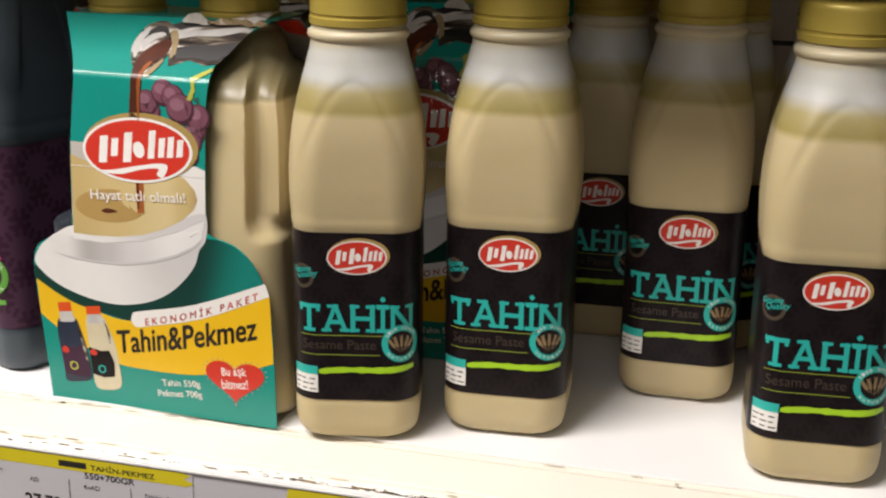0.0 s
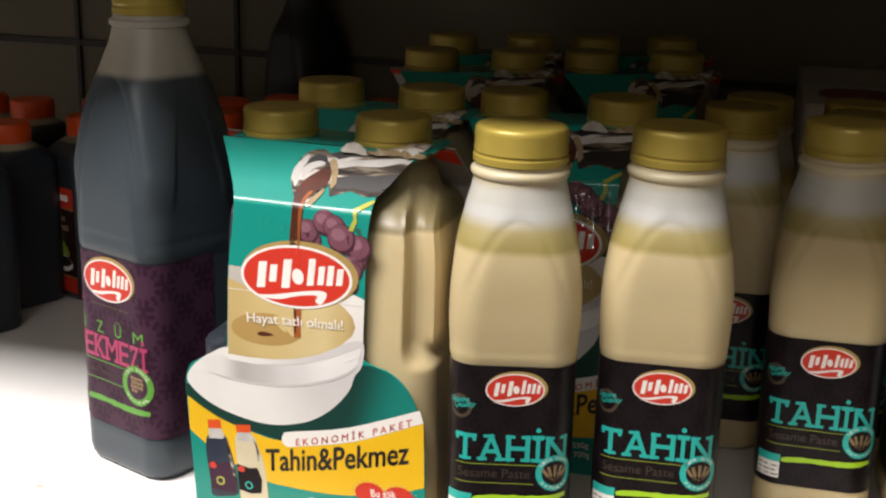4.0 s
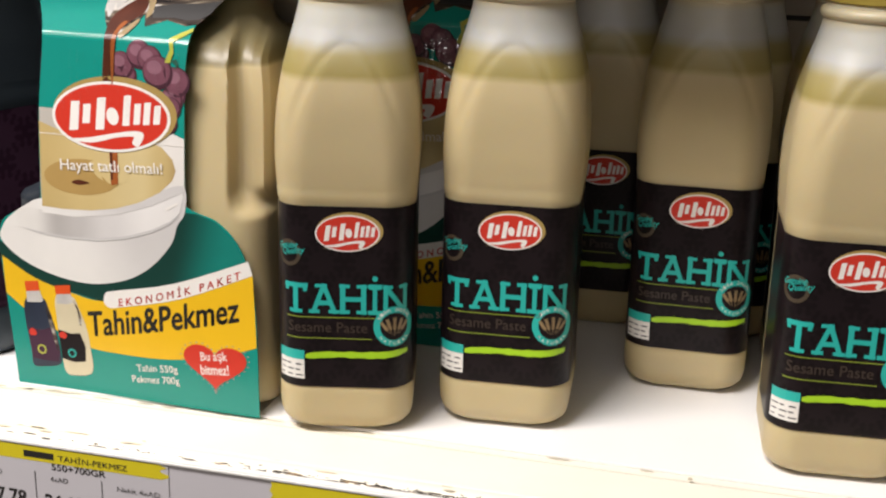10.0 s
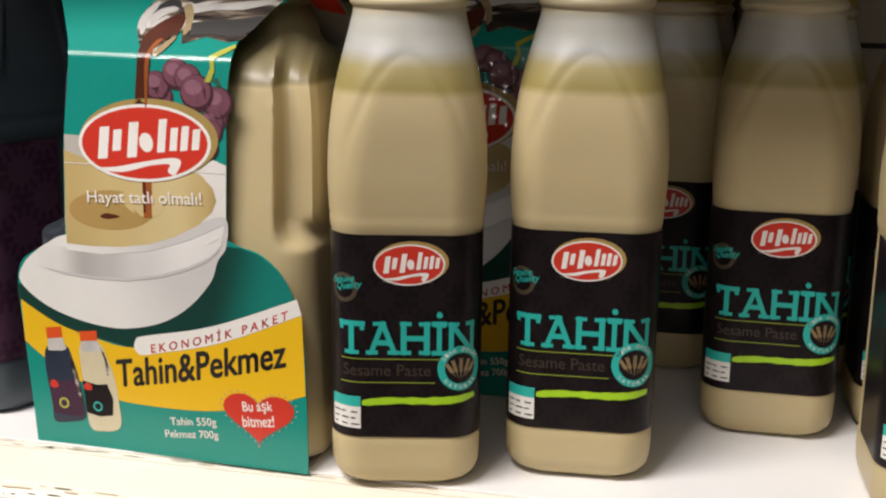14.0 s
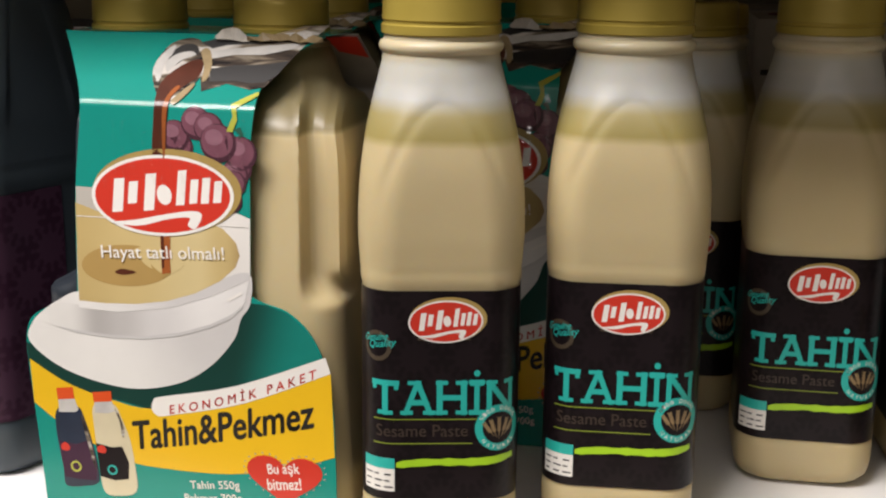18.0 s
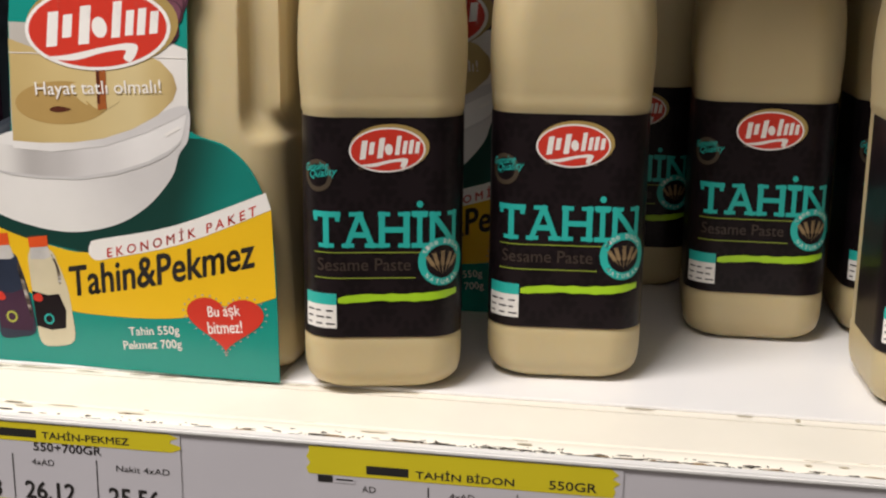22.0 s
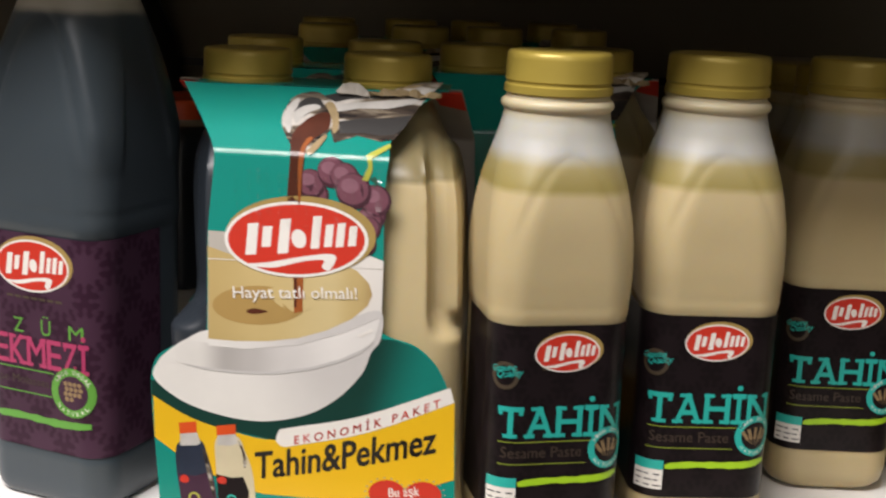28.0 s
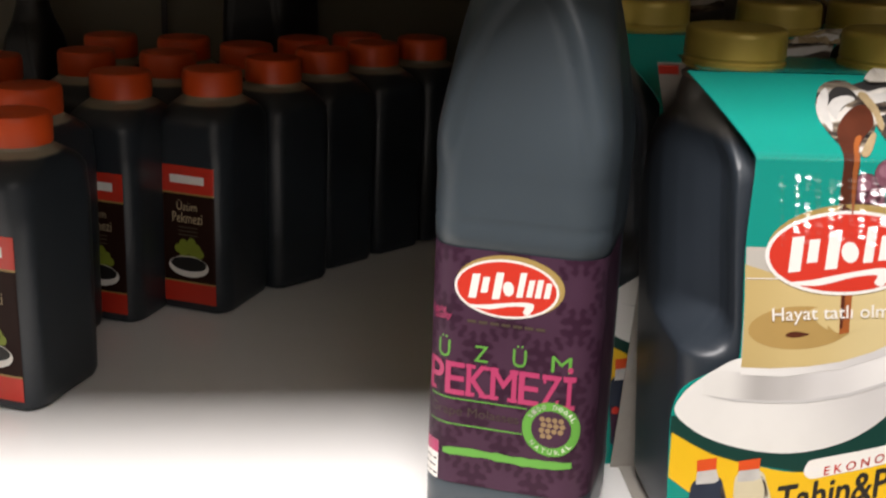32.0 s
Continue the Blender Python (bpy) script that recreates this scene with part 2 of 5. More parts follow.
M["gold"] = mat("gold_plastic", (0.41, 0.310, 0.058), rough=0.36, metal=0.25, vary=0.10, scale=80, bump=0.05)
M["orange"] = mat("orange_plastic", (0.66, 0.075, 0.010), rough=0.42, vary=0.08, bump=0.05)
M["black_tall"] = mat("dark_molasses_plastic", (0.012, 0.013, 0.015), rough=0.35, vary=0.1)
M["carton"] = mat("pale_carton", (0.42, 0.38, 0.32), rough=0.7, vary=0.08, scale=40, bump=0.05)
M["maroon"] = mat("maroon_print", (0.16, 0.03, 0.02), rough=0.6, vary=0.2)
M["label_black"] = damask("black_label", (0.0080, 0.0056, 0.0062), (0.015, 0.010, 0.0115), 0.32, 0.019, 0.7)
M["label_purple"] = damask("purple_label", (0.034, 0.012, 0.026), (0.078, 0.036, 0.064), 0.42, 0.0235, 0.55)
M["label_brown"] = mat("brown_label", (0.024, 0.009, 0.006), rough=0.42, vary=0.10, spec=0.15)
M["red"] = mat("red_print", (0.58, 0.035, 0.018), rough=0.32, vary=0.05, coat=0.2)
M["white"] = mat("white_print", (0.80, 0.77, 0.72), rough=0.4, vary=0.03)
M["goldink"] = mat("gold_ink", (0.36, 0.25, 0.075), rough=0.38, vary=0.06)
M["aqua"] = mat("turquoise_print", (0.020, 0.42, 0.36), rough=0.4, vary=0.05)
M["lime"] = mat("lime_print", (0.36, 0.62, 0.015), rough=0.4, vary=0.08)
M["limethin"] = mat("olive_print", (0.24, 0.30, 0.03), rough=0.45, vary=0.08)
M["brown"] = mat("brown_print", (0.046, 0.030, 0.020), rough=0.45, vary=0.10)
M["dim"] = mat("dim_gold_print", (0.060, 0.042, 0.024), rough=0.5, vary=0.1)
M["wheat"] = mat("wheat_print", (0.27, 0.18, 0.085), rough=0.45, vary=0.15)
M["cream_ink"] = mat("cream_ink", (0.52, 0.42, 0.26), rough=0.45, vary=0.06)
M["ink"] = mat("black_ink", (0.016, 0.014, 0.013), rough=0.45, vary=0.1)
M["pink"] = mat("pink_print", (0.42, 0.040, 0.125), rough=0.4, vary=0.05)
M["green"] = mat("green_print", (0.11, 0.33, 0.045), rough=0.4, vary=0.06)
M["card"] = mat("teal_card", (0.004, 0.25, 0.20), rough=0.26, vary=0.04, scale=40, bump=0.06, bump_scale=120, coat=0.12)
M["yellow"] = mat("yellow_print", (0.78, 0.47, 0.010), rough=0.32, vary=0.03, coat=0.12)
M["latte_dark"] = mat("cream_swirl_print", (0.40, 0.26, 0.085), rough=0.30, vary=0.15, scale=40, coat=0.12)
M["syrup"] = mat("syrup_print", (0.075, 0.018, 0.008), rough=0.28, vary=0.5, scale=90, coat=0.12)
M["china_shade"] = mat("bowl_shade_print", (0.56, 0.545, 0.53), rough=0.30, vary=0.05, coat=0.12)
M["amber"] = mat("amber_print", (0.30, 0.085, 0.020), rough=0.28, vary=0.3, scale=90, coat=0.12)
M["glass_white"] = mat("glass_white_print", (0.52, 0.50, 0.47), rough=0.26, vary=0.25, scale=140, coat=0.12)
M["glass_tan"] = mat("glass_tan_print", (0.32, 0.24, 0.13), rough=0.26, vary=0.4, scale=140, coat=0.12)
M["torn"] = mat("torn_white_card", (0.50, 0.46, 0.40), rough=0.6, vary=0.25, scale=160, bump=0.2)
M["stem"] = mat("stem_print", (0.42, 0.44, 0.06), rough=0.3, vary=0.2, coat=0.12)
M["stem_dark"] = mat("tendril_print", (0.02, 0.09, 0.06), rough=0.3, vary=0.2, coat=0.12)
M["glass_print"] = mat("glass_print", (0.11, 0.092, 0.08), rough=0.26, vary=0.3, scale=110, coat=0.12)
nt = M["glass_print"].node_tree
tc, flow, swirl, tone = nt.nodes.new("ShaderNodeTexCoord"), nt.nodes.new("ShaderNodeMapping"), nt.nodes.new("ShaderNodeTexNoise"), nt.nodes.new("ShaderNodeValToRGB")
flow.inputs["Rotation"].default_value, flow.inputs["Scale"].default_value = (0, radians(-6), 0), (30, 30, 260)
swirl.inputs["Scale"].default_value, swirl.inputs["Detail"].default_value, swirl.inputs["Distortion"].default_value = 1.0, 3.0, 0.6
nt.links.new(tc.outputs["Object"], flow.inputs["Vector"])
nt.links.new(flow.outputs["Vector"], swirl.inputs["Vector"])
nt.links.new(swirl.outputs["Fac"], tone.inputs["Fac"])
for k, (at, shade) in enumerate(((0.36, (0.015, 0.012, 0.012)), (0.46, (0.06, 0.045, 0.035)), (0.52, (0.20, 0.165, 0.12)), (0.60, (0.50, 0.47, 0.43)))):
    e = tone.color_ramp.elements[k] if k < 2 else tone.color_ramp.elements.new(at)
    e.position, e.color = at, (*shade, 1)
nt.links.new(tone.outputs["Color"], [n for n in nt.nodes if n.bl_idname == "ShaderNodeMix"][0].inputs["A"])
M["grape"] = mat("grape_print", (0.055, 0.017, 0.028), rough=0.30, vary=0.35, scale=120, coat=0.12)
M["grape_light"] = mat("grape_highlight_print", (0.25, 0.115, 0.15), rough=0.30, vary=0.25, scale=160, coat=0.12)
M["board"] = mat("grey_cardboard", (0.36, 0.33, 0.29), rough=0.7, vary=0.10, scale=140, bump=0.1)
M["cream_metal"] = mat("cream_painted_metal", (0.86, 0.81, 0.69), rough=0.38, vary=0.05, scale=30, bump=0.10, bump_scale=140)
M["dirty_metal"] = mat("grimy_cream_metal", (0.52, 0.46, 0.34), rough=0.55, vary=0.35, scale=70, bump=0.25)
M["grime"] = mat("black_grime", (0.05, 0.042, 0.03), rough=0.8, vary=0.5, scale=200)
M["liner"] = mat("white_shelf_liner", (0.86, 0.845, 0.82), rough=0.30, vary=0.025, scale=25, bump=0.04, bump_scale=60)
M["rail"] = mat("white_plastic_rail", (0.80, 0.79, 0.76), rough=0.3, vary=0.03)
M["paper"] = mat("grey_white_paper", (0.52, 0.50, 0.52), rough=0.45, vary=0.03, scale=50, coat=0.12)
M["label_yellow"] = mat("yellow_paper", (0.62, 0.52, 0.012), rough=0.5, vary=0.04)
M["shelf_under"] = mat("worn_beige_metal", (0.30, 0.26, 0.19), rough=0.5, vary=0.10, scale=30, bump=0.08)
# beige taken down so the dimness deep in the shelf sits in the colour
M["panel"] = mat("shaded_beige_panel", (0.14, 0.122, 0.082), rough=0.6, vary=0.06, scale=20, bump=0.05)
M["dark_steel"] = mat("dark_steel", (0.035, 0.032, 0.03), rough=0.5, metal=0.3, vary=0.15)
M["room"] = mat("shop_wall", (0.30, 0.27, 0.235), rough=0.7, vary=0.08, scale=4)
M["floor"] = mat("shop_floor", (0.20, 0.185, 0.165), rough=0.35, vary=0.08, scale=6)


M["film"] = mat("clear_film", (0.8, 0.8, 0.8), rough=0.16, vary=0.02)
nt = M["film"].node_tree
clear, gloss, blend = nt.nodes.new("ShaderNodeBsdfTransparent"), nt.nodes.new("ShaderNodeBsdfGlossy"), nt.nodes.new("ShaderNodeMixShader")
gloss.inputs["Roughness"].default_value = 0.16
blend.inputs[0].default_value = 0.07
nt.links.new(clear.outputs[0], blend.inputs[1])
nt.links.new(gloss.outputs[0], blend.inputs[2])
nt.links.new(blend.outputs[0], nt.nodes["Material Output"].inputs[0])


# ---- helpers ----
def link_mesh(name, bm, material, smooth=False):
    me = bpy.data.meshes.new(name)
    bm.normal_update()
    bm.to_mesh(me)
    bm.free()
    me.materials.append(material)
    if smooth:
        me.polygons.foreach_set("use_smooth", [True] * len(me.polygons))
        me.set_sharp_from_angle(angle=radians(42))
    return new(name, me)


def part(name, bm, material, parent, label="", smooth=False):
    ob = link_mesh(name, bm, material, smooth)
    ob.parent = parent
    if label:
        ob["label"] = label
    return ob


def thing(name, label, category, m, group="", kind=""):
    ob = new(name)
    ob.empty_display_size = 0.02
    ob.matrix_world = m
    return tagged(ob, label, category, group, kind)


def box_bm(x0, x1, y0, y1, z0, z1, bevel=0.0):
    bm = bmesh.new()
    bmesh.ops.create_cube(bm, size=1)
    bmesh.ops.scale(bm, vec=(x1 - x0, y1 - y0, z1 - z0), verts=bm.verts)
    bmesh.ops.translate(bm, vec=((x0 + x1) / 2, (y0 + y1) / 2, (z0 + z1) / 2), verts=bm.verts)
    if bevel:
        bmesh.ops.bevel(bm, geom=list(bm.edges), offset=bevel, segments=2, affect="EDGES")
    return bm


def lathe_bm(profile, n=40, wave=0.0, waves=0):
    """Surface of revolution about z; profile of (radius, z). wave: depth of upright ribs."""
    bm = bmesh.new()
    rings = []
    for r, z, *ribbed in profile:
        ring = []
        for i in range(n):
            a = 2 * math.pi * i / n
            rr = r - (wave * (0.5 + 0.5 * math.cos(a * waves)) if ribbed else 0)
            ring.append(bm.verts.new((rr * math.cos(a), rr * math.sin(a), z)))
        rings.append(ring)
    for a, b in zip(rings, rings[1:]):
        for i in range(n):
            bm.faces.new((a[i], a[(i + 1) % n], b[(i + 1) % n], b[i]))
    bm.faces.new(list(reversed(rings[0])))
    bm.faces.new(rings[-1])
    return bm


def section(w, d, r, side=14, corner=8):
    """Points of a rounded rectangle, counter-clockwise from the front's left end."""
    r = min(r, w / 2 - 1e-5, d / 2 - 1e-5)
    pts = []
    for cx, cy, a0 in ((w / 2 - r, -d / 2 + r, -90), (w / 2 - r, d / 2 - r, 0), (-w / 2 + r, d / 2 - r, 90), (-w / 2 + r, -d / 2 + r, 180)):
        for i in range(corner + 1):
            a = radians(a0 + 90 * i / corner)
            pts.append((cx + r * math.cos(a), cy + r * math.sin(a)))
        nx, ny, na = {-90: (w / 2, d / 2 - r, 0), 0: (-w / 2 + r, d / 2, 90), 90: (-w / 2, -d / 2 + r, 180), 180: (w / 2 - r, -d / 2, 270)}[a0]
        lx, ly = pts[-1]
        for i in range(1, side):
            f = i / side
            pts.append((lx + (nx - lx) * f, ly + (ny - ly) * f))
    return pts


def smooth01(v):
    v = max(0.0, min(1.0, v))
    return v * v * (3 - 2 * v)


DEEP_GRIP = [(0.0, 0.58, 0.0), (0.05, 0.595, 0.0010), (0.11, 0.605, 0.005), (0.22, 0.590, 0.0120), (0.33, 0.605, 0.0175), (0.46, 0.66, 0.0220), (0.62, 0.755, 0.0285), (0.78, 0.865, 0.0370), (0.90, 0.955, 0.0470), (1.0, 1.0, 0.058)]
OPEN_GRIP = [(0.0, 0.58, 0.0), (0.04, 0.60, 0.0010), (0.09, 0.615, 0.0050), (0.15, 0.63, 0.0085), (0.22, 0.68, 0.0100), (0.42, 0.82, 0.0102), (0.62, 0.945, 0.0112), (0.75, 0.99, 0.0160), (0.87, 1.0, 0.0300), (1.0, 1.0, 0.058)]


def bottle_bm(rings, arch=None, deep=0.0, scoop=0, groove=1.0, hold=0.58):
    """Loft of rounded sections (z, width, corner radius). arch: (foot z, top z, half width) of the raised front and back panels;
    scoop: the side with a hollow grip, hold: where it starts. deep: how much deeper than wide."""
    bm = bmesh.new()
    zs, rows = [], []
    for j, ((z0, w0, r0), (z1, w1, r1)) in enumerate(zip(rings, rings[1:])):
        before, after = rings[max(0, j - 1)], rings[min(len(rings) - 1, j + 2)]
        soft = min(z1 - z0, z0 - before[0], after[0] - z1) > 0.0055
        ma = (w1 - before[1]) / max(1e-6, z1 - before[0]) * (z1 - z0)
        mb = (after[1] - w0) / max(1e-6, after[0] - z0) * (z1 - z0)
        n = max(1, int((z1 - z0) / (0.0010 if arch and z1 > arch[0] else 0.0016 if scoop else 0.0022)))
        for i in range(n):
            f = i / n
            w = w0 + (w1 - w0) * f
            if soft:
                w = w0 * (2 * f ** 3 - 3 * f * f + 1) + ma * (f ** 3 - 2 * f * f + f) + w1 * (3 * f * f - 2 * f ** 3) + mb * (f ** 3 - f * f)
            zs.append((z0 + (z1 - z0) * f, w, r0 + (r1 - r0) * f))
    zs.append(rings[-1])
    for z, w, r in zs:
        d = w + deep * smooth01((w - 0.044) / 0.01)
        row = []
        for x, y in section(w, d, r, 24 if arch else 44 if scoop else 14, 20 if arch or scoop else 8):
            if arch:
                lo, hi, half = arch
                if lo < z < hi + 0.012 and abs(y) > d / 2 - r - 1e-6:
                    q = abs(x) / half
                    near = (hi - (hi - lo) * q ** 2.33 - z) / math.hypot(1.0, (hi - lo) * 2.33 / half * q ** 1.33)
                    k = smooth01(near / 0.0090 + 0.5)
                    up = smooth01((z - lo) / 0.022)
                    fade = smooth01((hi + 0.012 - z) / 0.014)
                    push = (0.0007 * k * fade - (0.0003 + 0.0007 * smooth01(q * 1.5)) * groove * math.exp(-(near / (0.0030 + 0.0005 * groove)) ** 2)) * up
                    ax, ay = max(0.0, abs(x) - (w / 2 - r)), max(1e-6, abs(y) - (d / 2 - r))
                    size = math.hypot(ax, ay)
                    x += math.copysign(push * ax / size, x)
                    y += math.copysign(push * ay / size, y)
            if scoop and 0.086 < z < 0.178 and x * scoop > hold * w / 2 and y < 0.058 - d / 2:
                # hollow grip at the front corner: steep wall, then a broad face looking forward
                edge, depth, shape = hold * w / 2, y + d / 2, OPEN_GRIP if scoop > 0 else DEEP_GRIP
                q = (x * scoop - edge + depth) / (w / 2 - edge + 0.058)
                k = math.sqrt(smooth01((z - 0.086) / 0.012)) * smooth01((0.178 - z) / 0.032)
                (qa, xa, ya), (qb, xb, yb) = next(c for c in zip(shape, shape[1:]) if q <= c[1][0] or c[1] is shape[-1])
                f = (q - qa) / (qb - qa)
                x += (scoop * (1 - (1 - xa - (xb - xa) * f) * (1 - hold) / 0.42) * w / 2 - x) * k
                y += (ya + (yb - ya) * f - d / 2 - y) * k
            row.append(bm.verts.new((x, y, z)))
        rows.append(row)
    n = len(rows[0])
    for a, b in zip(rows, rows[1:]):
        for i in range(n):
            bm.faces.new((a[i], a[(i + 1) % n], b[(i + 1) % n], b[i]))
    bm.faces.new(list(reversed(rows[0])))
    bm.faces.new(rows[-1])
    return bm


def around(w, d, r, s):
    """Place and outward normal at arc length s from the front's middle, on a rounded rectangle."""
    flat, arc = w / 2 - r, math.pi / 2 * r
    sign = 1 if s >= 0 else -1
    t = abs(s)
    if t <= flat:
        return sign * t, -d / 2, 0.0, -1.0
    if t <= flat + arc:
        a = (t - flat) / r
        return sign * (flat + r * math.sin(a)), -d / 2 + r - r * math.cos(a), sign * math.sin(a), -math.cos(a)
    return sign * w / 2, -d / 2 + r + (t - flat - arc), float(sign), 0.0


def wrap_on(w, d, r):
    def fn(s, z, off):
        x, y, nx, ny = around(w, d, r, s)
        return x + nx * off, y + ny * off, z
    return fn


def cut_grid(bm, step):
    xs = [v.co.x for v in bm.verts]
    zs = [v.co.y for v in bm.verts]
    for lo, hi, n in ((min(xs), max(xs), (1, 0, 0)), (min(zs), max(zs), (0, 1, 0))):
        k = math.ceil(lo / step + 1e-6)
        while k * step < hi - 1e-7:
            co = (k * step, 0, 0) if n[0] else (0, k * step, 0)
            bmesh.ops.bisect_plane(bm, geom=list(bm.verts) + list(bm.edges) + list(bm.faces), plane_co=co, plane_no=n, dist=1e-7)
            k += 1


def print_on(name, polys, material, parent, fn, layer, step=0.002, label=""):
    """Ink: flat shapes given in the surface's own coordinates (metres), laid on it by fn(s, z, offset)."""
    bm = bmesh.new()
    for poly in polys:
        try:
            bm.faces.new([bm.verts.new((x, y, 0)) for x, y in poly])
        except ValueError:
            pass
    bmesh.ops.remove_doubles(bm, verts=list(bm.verts), dist=1e-6)
    return ink(name, bm, material, parent, fn, layer, step, label)


def ink(name, bm, material, parent, fn, layer, step=0.002, label=""):
    bmesh.ops.triangulate(bm, faces=list(bm.faces))
    if fn is card_at:
        cut_fold(bm)
    cut_grid(bm, step)
    for v in bm.verts:
        v.co = fn(v.co.x, v.co.y, 0.00006 + layer * 0.00004 + v.co.z)
    bmesh.ops.recalc_face_normals(bm, faces=list(bm.faces))
    return part(name, bm, material, parent, label)


def words_bm(text, x0, z0, w, h, slant=0.0, bold=0.0, turn=0.0):
    """Flat lettering of the built-in font, fitted into a box; slant shears it, turn raises its right end (degrees)."""
    cu = bpy.data.curves.new("lettering", "FONT")
    cu.body, cu.resolution_u = text, 3
    ob = bpy.data.objects.new("lettering", cu)
    me = bpy.data.meshes.new_from_object(ob)
    bm = bmesh.new()
    bm.from_mesh(me)
    bpy.data.objects.remove(ob)
    bpy.data.curves.remove(cu)
    bpy.data.meshes.remove(me)
    xs, ys = [v.co.x for v in bm.verts], [v.co.y for v in bm.verts]
    ax, ay, bx, by = min(xs), min(ys), max(xs), max(ys)
    c, s = math.cos(radians(turn)), math.sin(radians(turn))
    for v in bm.verts:
        px, pz = (v.co.x - ax) / (bx - ax) * w, (v.co.y - ay) / (by - ay) * h
        px += slant * pz
        v.co = (x0 + px * c - pz * s, z0 + px * s + pz * c, 0)
    if bold:
        e = 0.75 * bold * h / (by - ay)
        flat = bpy.data.meshes.new("glyphs")
        bm.to_mesh(flat)
        for k, (dx, dz) in enumerate(((e, 0.3 * e), (-e, -0.3 * e), (0.3 * e, -e), (-0.3 * e, e))):
            n = len(bm.verts)
            bm.from_mesh(flat)
            bm.verts.ensure_lookup_table()
            for i in range(n, len(bm.verts)):
                bm.verts[i].co += Vector((dx, dz, (k + 1) * 4e-6))
        bpy.data.meshes.remove(flat)
    return bm


def rect(x0, z0, x1, z1):
    return [(x0, z0), (x1, z0), (x1, z1), (x0, z1)]


def oval(cx, cz, rx, rz, n=28, turn=0.0):
    c, s = math.cos(radians(turn)), math.sin(radians(turn))
    return [(cx + rx * math.cos(a) * c - rz * math.sin(a) * s, cz + rx * math.cos(a) * s + rz * math.sin(a) * c) for a in (2 * math.pi * i / n for i in range(n))]


def annulus(cx, cz, r0, r1, n=32):
    out = []
    for i in range(n):
        a, b = 2 * math.pi * i / n, 2 * math.pi * (i + 1) / n
        out.append([(cx + r * math.cos(t), cz + r * math.sin(t)) for r, t in ((r0, a), (r1, a), (r1, b), (r0, b))])
    return out


def spline(pts, n=6):
    """A smooth closed outline through a few points."""
    out, m = [], len(pts)
    for i in range(m):
        p0, p1, p2, p3 = (Vector(pts[(i + k - 1) % m]) for k in range(4))
        for j in range(n):
            t = j / n
            q = 0.5 * (2 * p1 + (p2 - p0) * t + (2 * p0 - 5 * p1 + 4 * p2 - p3) * t * t + (3 * p1 - p0 - 3 * p2 + p3) * t ** 3)
            out.append((q.x, q.y))
    return out


def logo(parent, fn, cx, cz, rx, rz, layer, turn=2.0):
    """The maker's mark as plain shapes: a red oval, white rim, gold shadow, white strokes and a white sweep."""
    print_on("logo_shadow", [oval(cx + rx * 0.06, cz + rz * 0.10, rx * 1.04, rz * 1.05, 40, turn)], M["goldink"], parent, fn, layer)
    print_on("logo_rim", [oval(cx, cz, rx, rz, 40, turn)], M["white"], parent, fn, layer + 1)
    print_on("logo_oval", [oval(cx, cz, rx * 0.95, rz * 0.92, 40, turn)], M["red"], parent, fn, layer + 2)
    c, s = math.cos(radians(turn + 3)), math.sin(radians(turn + 3))

    def place(pts):
        return [(cx + (x * rx) * c - (z * rz) * s, cz + (x * rx) * s + (z * rz) * c) for x, z in pts]

    for x0, low, high, wide in ((-0.74, -0.32, 0.50, 0.15), (-0.50, -0.14, 0.40, 0.13), (-0.29, -0.34, 0.56, 0.15), (0.18, -0.26, 0.58, 0.12), (0.37, -0.24, 0.34, 0.11), (0.53, -0.26, 0.36, 0.11), (0.70, -0.26, 0.26, 0.11)):
        lean = (high - low) * 0.13
        print_on("logo_stroke", [place([(x0, low), (x0 + wide, low), (x0 + wide + lean, high), (x0 + lean, high)])], M["white"], parent, fn, layer + 3, 0.01)
    print_on("logo_stroke", [place(oval(0.04, 0.02, 0.105, 0.25, 18))], M["white"], parent, fn, layer + 3, 0.01)
    sweep = spline([(-0.80, -0.56), (-0.45, -0.55), (0.0, -0.46), (0.40, -0.42), (0.52, -0.54), (0.40, -0.86), (0.30, -0.76), (0.34, -0.58), (0.05, -0.58), (-0.40, -0.70)], 4)
    print_on("logo_sweep", [place(sweep)], M["white"], parent, fn, layer + 3)


